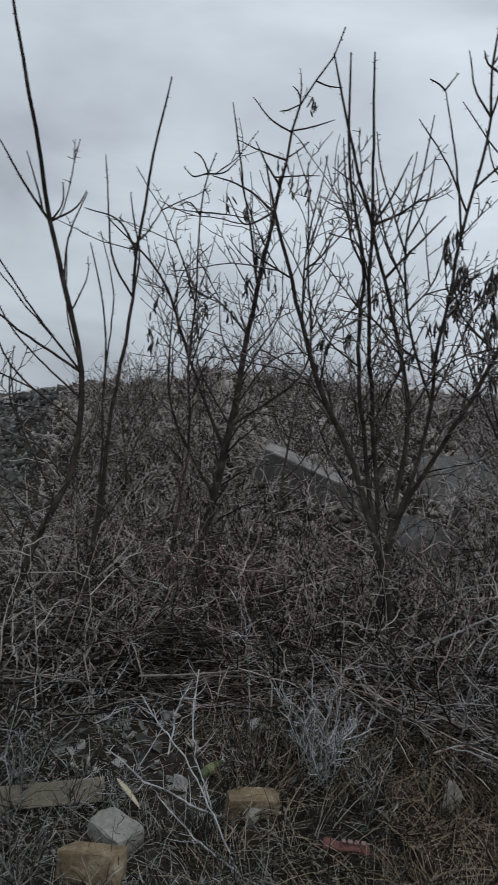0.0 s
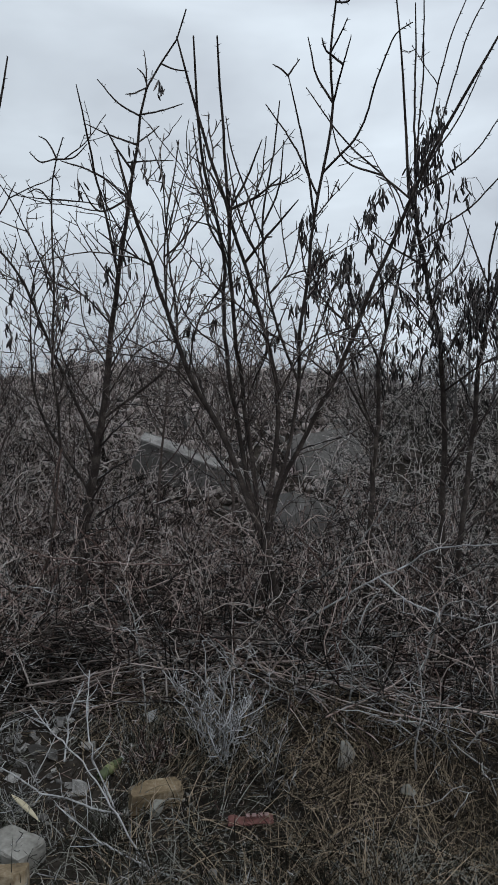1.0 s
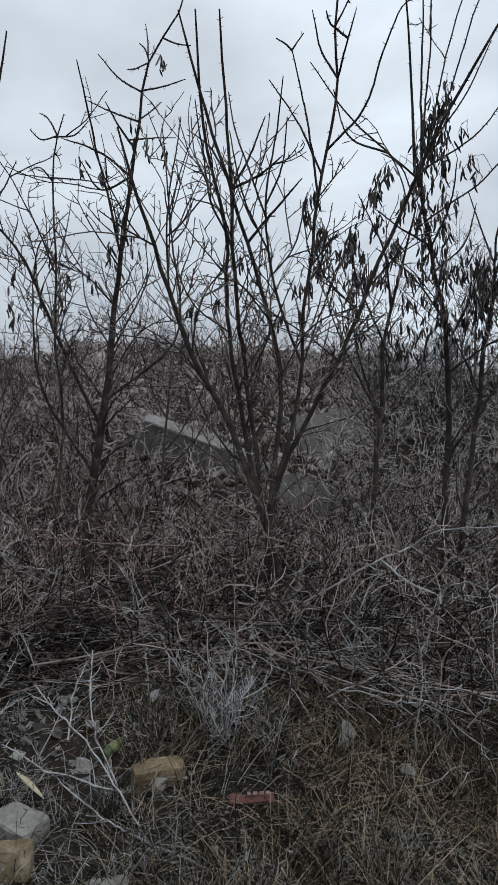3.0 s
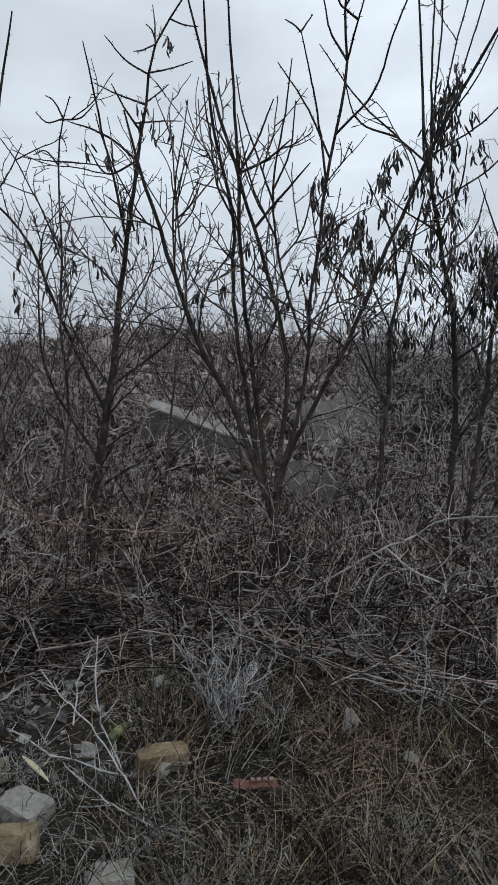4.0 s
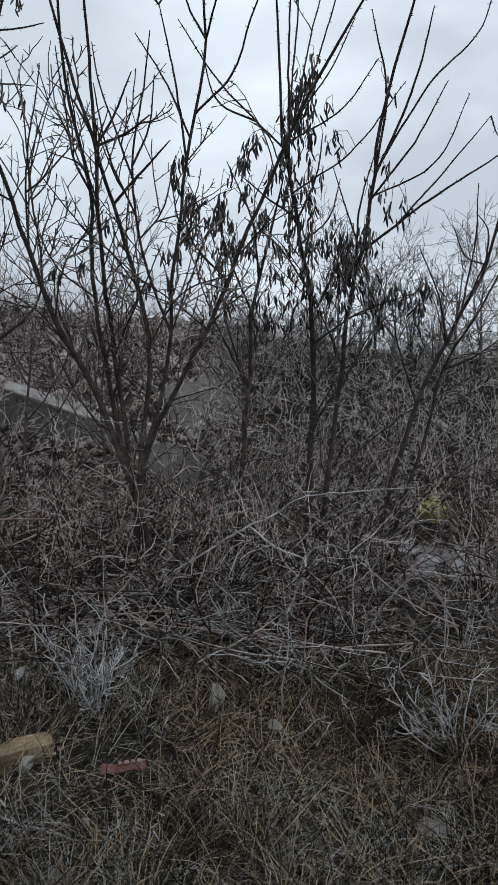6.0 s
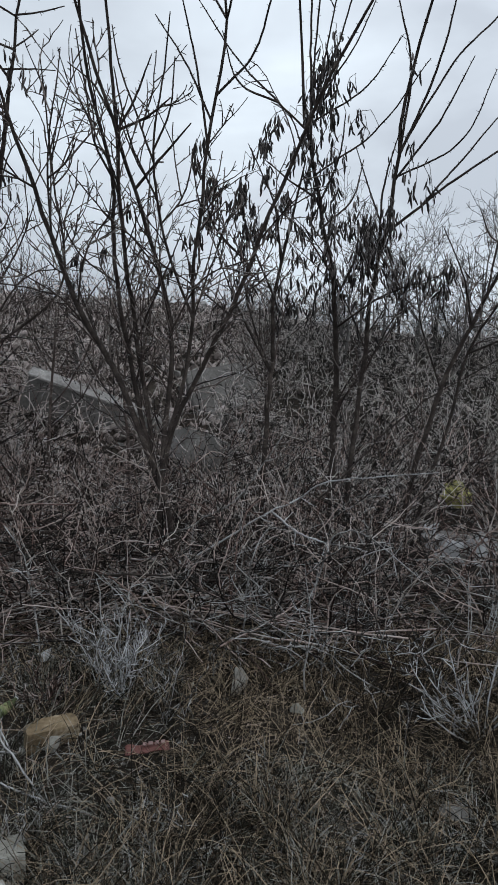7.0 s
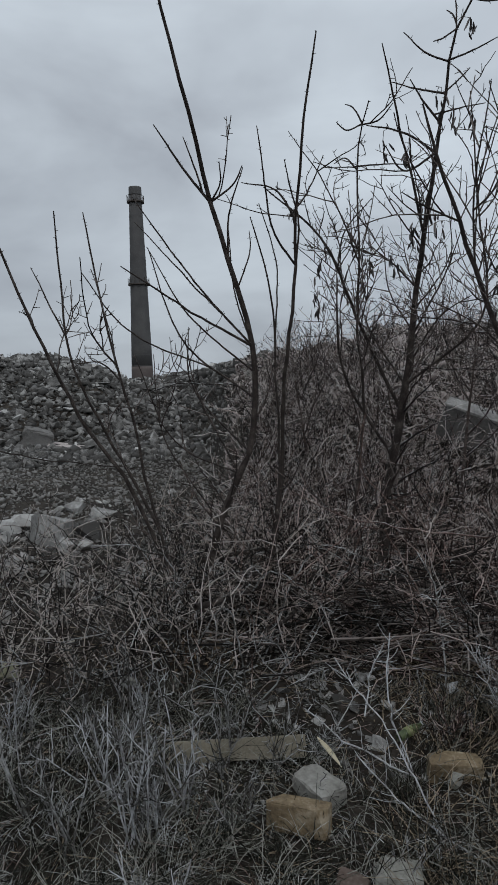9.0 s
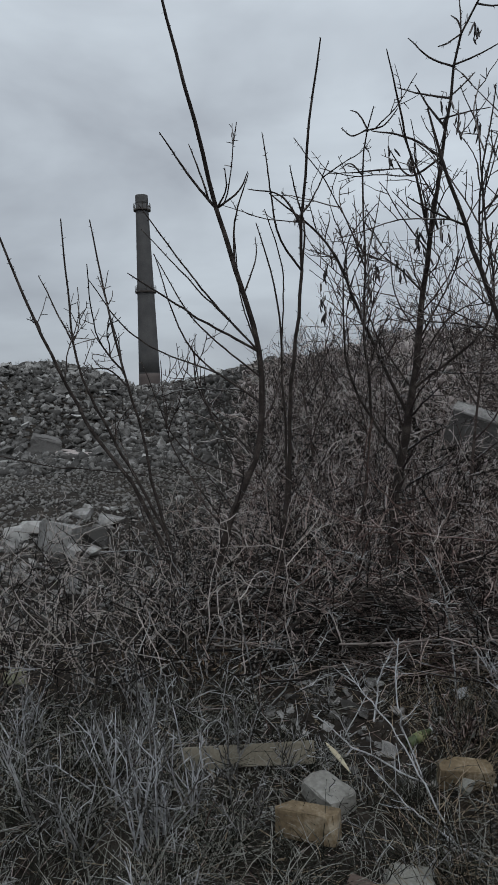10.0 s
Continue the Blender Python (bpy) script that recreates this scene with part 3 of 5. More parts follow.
limb(TREE_D, 0.0087, (2.62, 4.37, 2.75), (2.82, 4.06, 2.95), (2.85, 3.75, 3.30))
limb(TREE_D, 0.0173, (2.56, 4.34, 2.47), (2.94, 4.16, 2.78), (3.31, 3.93, 3.06))
limb(TREE_D, 0.0087, (2.64, 4.22, 2.56), (2.96, 4.03, 2.98), (3.16, 3.92, 3.26))
limb(TREE_D, 0.0065, (3.10, 3.84, 3.22), (3.13, 3.82, 3.12), (3.15, 3.80, 3.07))
limb(TREE_D, 0.0076, (2.18, 4.48, 2.75), (2.37, 4.40, 3.08), (2.65, 4.18, 3.50))
limb(TREE_D, 0.0076, (2.12, 4.53, 3.13), (2.21, 4.29, 3.28), (2.32, 3.98, 3.52))
limb(TREE_D, 0.0097, (2.36, 4.52, 2.32), (2.46, 4.39, 2.76), (2.50, 4.30, 3.05))
limb(TREE_D, 0.0076, (2.37, 4.49, 2.48), (2.28, 4.39, 2.81), (2.19, 4.33, 2.93))
limb(TREE_D, 0.0087, (2.16, 4.59, 1.99), (2.31, 4.51, 2.27), (2.38, 4.47, 2.51))
limb(TREE_D, 0.0087, (2.24, 4.71, 1.74), (2.46, 4.42, 1.95), (2.74, 4.05, 2.09))
limb(TREE_D, 0.0087, (2.15, 4.59, 2.15), (1.96, 4.75, 2.45), (1.75, 4.91, 2.67))
limb(TREE_D, 0.0087, (1.83, 4.86, 2.00), (1.67, 4.94, 2.33), (1.55, 4.98, 2.66))
limb(TREE_D, 0.0087, (1.74, 4.75, 1.44), (1.60, 4.87, 1.90), (1.57, 4.91, 2.37))
limb(TREE_D, 0.0087, (2.15, 4.71, 2.50), (2.38, 4.75, 2.69), (2.50, 4.81, 3.00))
limb(TREE_D, 0.0087, (2.05, 4.66, 2.64), (2.10, 4.40, 2.87), (2.03, 4.17, 3.09))
limb(TREE_D, 0.0087, (2.09, 4.69, 2.57), (1.86, 4.63, 2.74), (1.63, 4.58, 2.86))
limb(TREE_D, 0.0076, (2.44, 4.57, 1.40), (2.71, 4.60, 1.84), (2.93, 4.64, 2.02))
limb(TREE_D, 0.0087, (1.95, 4.64, 2.91), (1.76, 4.49, 3.15), (1.60, 4.40, 3.18))
limb(TREE_D, 0.0108, (2.42, 4.50, 1.49), (2.28, 4.72, 2.00), (1.96, 4.97, 2.40))
limb(TREE_D, 0.0087, (1.74, 4.77, 1.40), (1.48, 4.89, 1.98), (1.31, 4.92, 2.47))
limb(TREE_D, 0.0087, (1.83, 4.77, 2.16), (1.69, 4.62, 2.61), (1.47, 4.48, 2.93))
TREE_E = []
limb(TREE_E, 0.0219, (2.67, 4.34, 0.39), (2.89, 4.27, 1.33), (3.08, 4.15, 1.83), (3.25, 4.02, 2.27), (3.25, 3.88, 2.63), (3.26, 3.79, 2.87))
limb(TREE_E, 0.0153, (2.76, 4.27, 0.39), (2.98, 4.29, 0.98), (3.14, 4.25, 1.58), (3.22, 4.02, 1.95), (3.36, 3.92, 2.34))
limb(TREE_E, 0.0077, (3.14, 4.08, 1.99), (3.17, 4.04, 2.42), (3.15, 4.00, 2.84))
limb(TREE_E, 0.0077, (3.24, 4.02, 2.26), (3.23, 4.20, 2.37), (3.22, 4.35, 2.61))
limb(TREE_E, 0.0077, (3.10, 4.14, 1.83), (3.10, 3.92, 2.13), (3.07, 3.68, 2.47))
limb(TREE_E, 0.0087, (3.05, 4.26, 1.58), (3.23, 3.98, 1.67), (3.38, 3.67, 1.97))
limb(TREE_E, 0.0087, (3.30, 3.95, 2.53), (3.38, 3.79, 2.85), (3.48, 3.65, 3.00))
limb(TREE_E, 0.0077, (3.32, 4.05, 2.35), (3.29, 4.05, 2.55), (3.22, 4.10, 2.67))
limb(TREE_E, 0.0077, (3.07, 4.23, 1.71), (2.98, 4.17, 2.07), (2.79, 4.15, 2.41))
limb(TREE_E, 0.0077, (2.94, 4.30, 1.33), (2.75, 4.33, 1.75), (2.64, 4.26, 2.14))


def curve_of(s, k=26, crooked=0.0022):
    """A slightly crooked line through the places of a stem, and its taper."""
    pts, r = np.array(s[0]), s[1]
    chord = np.concatenate([[0], np.cumsum(np.linalg.norm(np.diff(pts, axis=0), axis=1))])
    slope = np.gradient(pts, chord, axis=0, edge_order=1)
    at = np.linspace(0, chord[-1], k)
    i = np.clip(np.searchsorted(chord, at, "right") - 1, 0, len(pts) - 2)
    h = (chord[i + 1] - chord[i])[:, None]
    u = (at - chord[i])[:, None] / h
    p = pts[i] * (2 * u ** 3 - 3 * u ** 2 + 1) + slope[i] * h * (u ** 3 - 2 * u ** 2 + u) + pts[i + 1] * (3 * u ** 2 - 2 * u ** 3) + slope[i + 1] * h * (u ** 3 - u ** 2)
    t = np.linspace(0, 1, k)[:, None]
    wig = np.cumsum(rng.normal(0, 1, (k, 3)), 0)
    wig -= t * wig[-1]
    length = chord[-1]
    p = p + wig * crooked * length * np.sin(np.pi * t)
    tip = max(0.0026, min(0.30 * r, 0.0046))
    rad = tip + (r - tip) * (1 - t[:, 0]) ** (1.3 if r > 0.04 else 1.0 if r > 0.03 else 0.62)
    return p, rad, length


EYE = np.array((0, 0, 1.6))


def spread_crown(p, rad, r0, length, twig_per_m, twig_top):
    """Side twigs of one limb: dense low down, few on the long shoots above."""
    P, R = p[None], rad[None]
    chunks = []
    count = max(2, int(length * twig_per_m * (1.0 if r0 > 0.012 else 0.7)))
    a = offshoots(P, R, count, 0.08, 0.85, (0.15, 0.70), 8, 0.13, 0.05, 0.45, 0.35, 0.0048)
    keep = rng.uniform(0, 1, count) < np.clip((twig_top - a[0][:, 0, 2]) / 0.7, 0.05, 1)
    a = a[0][keep], a[1][keep]
    if keep.any():
        b = offshoots(a[0], a[1], 3, 0.10, 0.90, (0.06, 0.30), 5, 0.14, 0.04, 0.52, 0.75, 0.0040)
        c = offshoots(b[0], b[1], 2, 0.1, 0.95, (0.015, 0.06), 2, 0.10, 0.02, 0.7, 0.85, 0.0034)
        tiny = offshoots(a[0], a[1], 7, 0.05, 1.0, (0.008, 0.02), 2, 0.1, 0.0, 0.75, 0.7, 0.0027)
        chunks += [tubes(*a, 4), tubes(*b, 3), tubes(*c, 3), tubes(*tiny, 3)]
    thorn = offshoots(P, R, int(length * 26), 0.04, 1.0, (0.010, 0.026), 2, 0.1, 0.03, 0.8, 0.5, 0.0034)
    thorn[1][:, 1] = 0.0006
    chunks.append(tubes(*thorn, 3))
    return chunks


def pod_spray(tree, near, hub, n):
    """A thin drooping twig from a limb, with shrivelled pods hanging from its end."""
    s = np.linspace(0, 1, 6)[:, None]
    P = near * (1 - s) + hub * s + np.array((0, 0, 0.10)) * np.sin(np.pi * s)
    P[1:-1] += rng.normal(0, 0.012, (4, 3))
    twig = tubes(P[None], np.full((1, 6), 0.0026), 3)
    share = rng.uniform(0.72, 1, (n, 1))
    O = near * (1 - share) + hub * share + np.array((0, 0, 0.10)) * np.sin(np.pi * share) + rng.normal(0, 0.016, (n, 3))
    D = np.stack([rng.normal(0, 0.28, n), rng.normal(0, 0.28, n), np.full(n, -1.0)], -1)
    P, R = grow(O, D, rng.uniform(0.05, 0.10, n), 5, 0.10, -0.05, np.full(n, 0.0012), np.full(n, 0.001))
    fat = rng.uniform(0.0052, 0.0085, (n, 1))
    R[:, 1:4], R[:, 4:] = fat, fat * 0.35
    v, q = joined([twig, tubes(P, R, 4)])
    part("pod_spray", mesh_of("pod_spray", v, q, POD), POD, tree, "shrivelled dark pods on a drooping twig")


def build_tree(stems, label, group, twig_per_m, pods=(), twig_top=3.0):
    first = stems[0][0][0].copy()
    first[2] = land(first[0], first[1])
    tree = new("tree")
    tree.location = first
    tagged(tree, label, "tree", group)
    chunks = []
    seen, girth = np.zeros((0, 3)), np.zeros(0)
    for n, (places, r) in enumerate(stems):
        rising = places[0][2] < 0.70
        if len(seen) and not rising:
            # a side branch springs from the nearest limb
            k = np.argmin(np.linalg.norm(unit(seen - EYE) - unit(places[0] - EYE), axis=1))
            reach = np.linalg.norm(seen[k] - EYE) / np.linalg.norm(places[0] - EYE)
            places = [seen[k]] + [EYE + (p - EYE) * reach for p in places[1:]]
            r = min(r, max(0.8 * girth[k], 0.0065))
        elif rising:
            # a stem that rises from the ground runs on down into it
            foot = places[0] + (places[0] - places[1]) * 0.35
            foot[2] = min(land(foot[0], foot[1]) - 0.05, foot[2])
            places = [foot] + places
        p, rad, length = curve_of((places, r))
        seen, girth = np.concatenate([seen, p]), np.concatenate([girth, rad])
        v, q = tubes(p[None], rad[None], 8 if r > 0.02 else 6)
        name = "trunk" if n == 0 else "branch"
        part(name, mesh_of(name, v, q, BARK, True), BARK, tree)
        chunks += spread_crown(p, rad, r, length, twig_per_m, twig_top)
    for x, y, z, wide, high, n in pods:
        for _ in range(max(1, round(n * 0.28))):
            hub = np.array((x, y, z)) + rng.normal(0, 1, 3) * (wide, wide, high)
            k = np.argmin(np.linalg.norm(seen - hub - (0, 0, 0.08), axis=1))
            pod_spray(tree, seen[k], hub, int(rng.integers(4, 7)))
    v, q = joined(chunks)
    tagged(part("crown", mesh_of("crown", v, q, BARK_RIME), BARK_RIME, tree), kind="stuff")
    return tree


# where pods hang: a middle place, its width and height, and how many
PODS_B = (
    (0.22, 4.81, 3.81, 0.06, 0.04, 5), (-0.37, 5.05, 3.15, 0.04, 0.04, 5), (-0.27, 5.08, 3.09, 0.04, 0.03, 4),
    (0.08, 5.02, 3.30, 0.07, 0.04, 9), (-0.20, 5.21, 2.57, 0.05, 0.11, 14), (-0.10, 5.18, 2.69, 0.04, 0.05, 8),
    (-0.55, 5.20, 2.47, 0.11, 0.11, 8), (-0.31, 5.23, 2.37, 0.05, 0.04, 6), (-0.90, 5.19, 2.20, 0.06, 0.07, 6),
    (-1.12, 5.05, 2.77, 0.01, 0.01, 2), (-0.69, 5.23, 2.15, 0.13, 0.11, 10),
)
PODS_C = (
    (0.98, 4.15, 2.68, 0.05, 0.04, 8), (1.01, 4.20, 2.40, 0.05, 0.09, 8), (1.07, 4.11, 2.74, 0.04, 0.04, 5),
    (1.01, 4.25, 2.13, 0.07, 0.09, 18), (0.44, 4.35, 2.09, 0.07, 0.06, 16), (0.61, 4.28, 2.40, 0.03, 0.04, 5),
    (1.15, 4.16, 2.43, 0.09, 0.11, 20),
)
PODS_D = (
    (1.95, 4.37, 3.36, 0.09, 0.11, 52), (2.03, 4.43, 3.11, 0.11, 0.17, 72), (1.98, 4.55, 2.81, 0.15, 0.19, 80),
    (1.84, 4.67, 2.51, 0.17, 0.11, 70), (2.18, 4.53, 2.47, 0.15, 0.13, 70), (2.26, 4.41, 2.30, 0.13, 0.13, 60),
    (2.15, 4.60, 2.07, 0.21, 0.17, 90), (2.39, 4.38, 1.98, 0.15, 0.17, 70), (1.91, 4.83, 2.00, 0.15, 0.17, 60),
    (1.60, 4.86, 2.52, 0.15, 0.17, 60), (1.58, 4.93, 2.16, 0.13, 0.22, 45), (1.64, 4.75, 2.94, 0.06, 0.11, 24),
    (1.70, 4.67, 3.13, 0.04, 0.07, 8), (2.44, 4.01, 3.32, 0.04, 0.03, 5), (2.55, 4.15, 2.74, 0.06, 0.06, 10),
    (2.54, 4.20, 2.60, 0.06, 0.04, 8), (2.48, 4.28, 2.37, 0.07, 0.08, 26), (2.67, 4.22, 1.98, 0.13, 0.09, 40),
    (2.81, 4.12, 2.00, 0.07, 0.08, 24), (2.45, 4.33, 2.14, 0.13, 0.11, 40),
)

YOUNG = "young trees on the rubble edge"
build_tree(TREE_A, "leafless young tree with thin spreading dark stems", YOUNG, 2, twig_top=2.2)
build_tree(TREE_B, "leafless young tree with one slanting dark trunk", YOUNG, 9, PODS_B, 3.2)
build_tree(TREE_C, "leafless many-stemmed thorny sapling clump rimed with frost", YOUNG, 6, PODS_C, 3.05)
build_tree(TREE_D, "young tree hung with shrivelled brown seed pods", YOUNG, 3, PODS_D, 2.7)
build_tree(TREE_E, "leafless leaning sapling with dark stems", YOUNG, 3, twig_top=2.6)


def polar(n, az, r, inward=False):
    a = np.radians(rng.uniform(az[0], az[1], n))
    d = np.sqrt(rng.uniform(r[0] ** 2, r[1] ** 2, n))
    x, y = -np.sin(a) * d, np.cos(a) * d
    return np.stack([x, y, land(x, y)], -1)


# stretches that little grows on: bearing, half width, nearest and furthest range, share that stays
BARE = ((-35.5, 3.5, 3.5, 6.2, 0.12), (-3.5, 5, 4.6, 7.4, 0.7), (12, 10, 1.7, 3.1, 0.55), (-1, 3.5, 2.2, 3.0, 0.35), (-8.5, 4, 2.1, 2.7, 0.45), (-22, 2.5, 2.3, 2.9, 0.45), (-17, 2.5, 2.5, 3.1, 0.45), (5, 5, 2.6, 3.5, 0.35), (34, 9, 4.2, 8.0, 0.35), (18, 9, 2.9, 3.9, 0.6), (-13.5, 5, 6.0, 8.5, 0.5), (10, 6, 2.9, 3.6, 0.4))


def open_ground(O):
    az, r = np.degrees(np.arctan2(-O[:, 0], O[:, 1])), np.hypot(O[:, 0], O[:, 1])
    stays = np.ones(len(O), bool)
    for bearing, half, near, far, share in BARE:
        inside = (np.abs(az - bearing) < half) & (r > near) & (r < far)
        stays &= ~inside | (rng.uniform(0, 1, len(O)) < share)
    return O[stays]


def build_thicket(name, n, az, r, lengths, lean, mat, label, per=4, up=0.0, radius=0.0035, fine=3, thick=1.0):
    O = open_ground(polar(n, az, r))
    n = len(O)
    O[:, 2] -= 0.02
    D = np.stack([rng.normal(0, lean, n), rng.normal(0, lean, n), np.ones(n)], -1)
    a = grow(O, D, rng.uniform(lengths[0], lengths[1], n), 8, 0.20, up, rng.uniform(0.6, 1.2, n) * radius, np.full(n, 0.0012))
    b = offshoots(a[0], a[1], per, 0.15, 0.95, (0.10, 0.38), 5, 0.22, 0.02, 0.6, 0.65, 0.0029 * thick)
    c = offshoots(b[0], b[1], fine, 0.2, 0.95, (0.02, 0.08), 3 if fine > 2 else 2, 0.2, 0.0, 0.65, 0.8, 0.0024 * thick)
    v, q = joined([tubes(*a, 3), tubes(*b, 3), tubes(*c, 3)])
    ob = new(name, mesh_of(name, v, q, mat))
    return tagged(ob, label, "undergrowth", kind="stuff")


build_thicket("thicket", 1350, (-52, 17), (3.5, 6.8), (0.5, 1.35), 0.75, TWIG_BROWN, "tangled red-brown bramble twigs with rimed tips", up=-0.07, radius=0.0068, thick=1.3)
build_thicket("thicket", 950, (-20, 16), (6.0, 10.2), (0.35, 0.95), 0.5, BRUSH, "brown brush growing over the rubble mound", up=-0.01, radius=0.007, fine=2, thick=1.8)
build_thicket("thicket", 1600, (-52, -17), (5.6, 10.6), (0.4, 0.95), 0.45, BRUSH_GREY, "dense grey-brown brush covering the mound", up=0.0, radius=0.007, fine=2, thick=1.9)
build_thicket("thicket", 420, (-4, 17), (5.0, 8.5), (0.4, 1.2), 0.55, BRUSH, "pale brown brush on the mound's foot", up=-0.02, radius=0.0065, fine=2, thick=1.7)
build_thicket("thicket", 560, (8, 44), (3.4, 6.0), (0.4, 1.0), 0.7, TWIG_DUN, "low tangled brown twigs beside open rubble", up=-0.06, radius=0.0062, thick=1.25)
build_thicket("thicket", 170, (9, 16), (6.0, 10.0), (0.45, 1.05), 0.4, TWIG_DUN, "dark leafless bush on the mound", per=6, radius=0.007, thick=1.5)
build_thicket("thicket", 230, (-50, 30), (2.9, 4.4), (0.35, 0.9), 0.9, TWIG_GREY, "pale frosted twigs threaded through brambles", up=-0.05, radius=0.0052, thick=1.15)
build_thicket("thicket", 420, (-52, -15), (4.3, 7.0), (0.5, 1.15), 0.38, BRUSH_GREY, "tall grey brush beside the pod-hung tree", up=0.02, radius=0.007, thick=1.3)
build_thicket("thicket", 110, (-34, -2), (3.3, 4.6), (0.5, 1.1), 0.18, TWIG_DUN, "upright brown canes standing in the brambles", per=3, up=0.04, radius=0.0062, fine=2, thick=1.2)


def build_dead_leaves(place, n, spread, label):
    """Curled brown leaves caught low in the brush."""
    c = np.array(place)
    O = c + rng.normal(0, 1, (n, 3)) * spread
    O[:, 2] = np.maximum(O[:, 2], land(O[:, 0], O[:, 1]) + 0.01)
    U = unit(rng.normal(0, 1, (n, 3)))
    V = unit(np.cross(U, rng.normal(0, 1, (n, 3))))
    W = np.cross(U, V)
    s = rng.uniform(0.007, 0.019, (n, 1))
    v = np.stack([O - U * s, O + V * s * 0.5 + W * s * 0.3, O + U * s * 1.1, O - V * s * 0.5 + W * s * 0.3], 1).reshape(-1, 3)
    k = np.arange(n)[:, None] * 4
    q = np.concatenate([k + (0, 1, 2), k + (0, 2, 3)])
    return tagged(new("dead_leaves", mesh_of("dead_leaves", v, q, LEAF)), label, "leaves", kind="stuff")


LEAF = paint("curled_brown_leaf", [(0.035, 0.023, 0.014), (0.085, 0.055, 0.033), (0.16, 0.11, 0.07)], 9, 0.8, 0, 60, island=0.7)
build_dead_leaves((-1.212, 3.282, 0.058), 160, (0.16, 0.12, 0.12), "rust-brown curled leaves caught in twigs")
build_dead_leaves((-1.528, 3.369, 0.089), 120, (0.18, 0.12, 0.06), "rust-brown curled leaves caught in twigs")
build_dead_leaves((0.748, 3.520, 0.124), 90, (0.12, 0.12, 0.12), "rust-brown curled leaves caught in twigs")


def build_cane(s, label, mat, shoots=14):
    """One long arching shoot with its side twigs."""
    cane = new("arching_cane")
    cane.location = s[0][0]
    tagged(cane, label, "cane", "arching canes")
    p, rad, length = curve_of(s, crooked=0.006)
    v, q = tubes(p[None], rad[None], 6)
    part("stalk", mesh_of("stalk", v, q, mat, True), mat, cane)
    a = offshoots(p[None], rad[None], shoots, 0.1, 0.98, (0.02, 0.12), 4, 0.15, 0.04, 0.6, 0.6, 0.002)
    v, q = tubes(*a, 3)
    tagged(part("side_growth", mesh_of("side_growth", v, q, mat), mat, cane), kind="stuff")
    return cane


def build_fallen(n, az, r, high, mat, label):
    """Fine branches fallen in layers, lying nearly level one on another."""
    O = open_ground(polar(n, az, r))
    n = len(O)
    O[:, 2] += rng.uniform(0.03, high, n)
    a = rng.normal(0, 0.55, n) - np.arctan2(O[:, 0], O[:, 1]) + np.pi * rng.integers(0, 2, n)
    D = np.stack([np.cos(a), np.sin(a), rng.normal(0.02, 0.16, n)], -1)
    L = rng.uniform(0.5, 1.5, n)
    P, R = grow(O - unit(D) * (L / 2)[:, None], D, L, 9, 0.07, -0.005, rng.uniform(0.003, 0.0068, n), np.full(n, 0.0018))
    b = offshoots(P, R, 4, 0.15, 0.95, (0.08, 0.35), 5, 0.12, 0.0, 0.42, 0.6, 0.0028)
    v, q = joined([tubes(P, R, 4), tubes(*b, 3)])
    return tagged(new("fallen_branches", mesh_of("fallen_branches", v, q, mat)), label, "brushwood", kind="stuff")


build_fallen(230, (-38, 14), (3.4, 4.6), 0.40, FALLEN, "layers of thin dark fallen branches among brambles")
build_fallen(120, (-36, 4), (3.2, 4.2), 0.20, TWIG_BROWN, "thin red-brown branches lying over dry grass")
build_fallen(90, (2, 22), (3.4, 4.6), 0.30, FALLEN, "layers of thin dark fallen branches beside rubble")

PALE, DARK = "pale rimed arching cane over the brambles", "dark bare arching cane over the brambles"
build_cane(stem((0.886, 3.599, 0.417), (1.620, 3.300, 0.852), (2.078, 3.035, 0.934), 0.0058), PALE, RIME)
build_cane(stem((1.152, 4.043, 0.851), (1.523, 3.918, 0.998), (1.831, 3.784, 1.054), 0.0045), DARK, BARK)
build_cane(stem((1.217, 3.286, 0.724), (1.373, 3.224, 0.603), (1.658, 3.087, 0.532), 0.0065), PALE, RIME)
build_cane(stem((1.595, 3.889, 0.496), (2.344, 3.729, 1.183), (3.031, 3.466, 1.660), 0.0060), DARK, BARK)
build_cane(stem((2.210, 3.810, 0.389), (2.619, 3.664, 0.772), (3.053, 3.447, 1.083), 0.0050), DARK, BARK)
build_cane(stem((1.490, 3.608, -0.053), (2.138, 3.266, 0.030), (2.625, 2.890, 0.178), 0.0060), DARK, BARK)
build_cane(stem((-3.209, 4.091, 1.167), (-2.657, 4.469, 0.983), (-1.606, 4.945, 0.716), 0.0050), DARK, BARK)
build_cane(stem((-1.448, 4.365, -0.004), (-0.673, 4.550, 0.426), (-0.505, 4.571, 1.358), 0.0060), PALE, TWIG_BROWN)
build_cane(stem((0.221, 3.592, 0.763), (-0.490, 3.767, 0.794), (-0.853, 3.805, 0.943), 0.0050), PALE, TWIG_BROWN)
build_cane(stem((0.908, 3.895, 0.871), (1.103, 3.844, 0.664), (1.543, 3.689, 0.538), 0.0050), PALE, TWIG_BROWN)
build_cane(stem((0.601, 3.751, 0.448), (1.170, 3.614, 0.745), (1.436, 3.517, 1.199), 0.0060), PALE, TWIG_GREY)
build_cane(stem((-0.173, 4.195, 0.657), (-0.522, 4.166, 1.131), (-0.465, 4.173, 1.367), 0.0050), DARK, TWIG_BROWN)
build_cane(stem((-0.582, 4.158, 0.410), (-0.405, 4.179, 0.778), (-0.063, 4.198, 0.899), 0.0050), PALE, TWIG_BROWN)
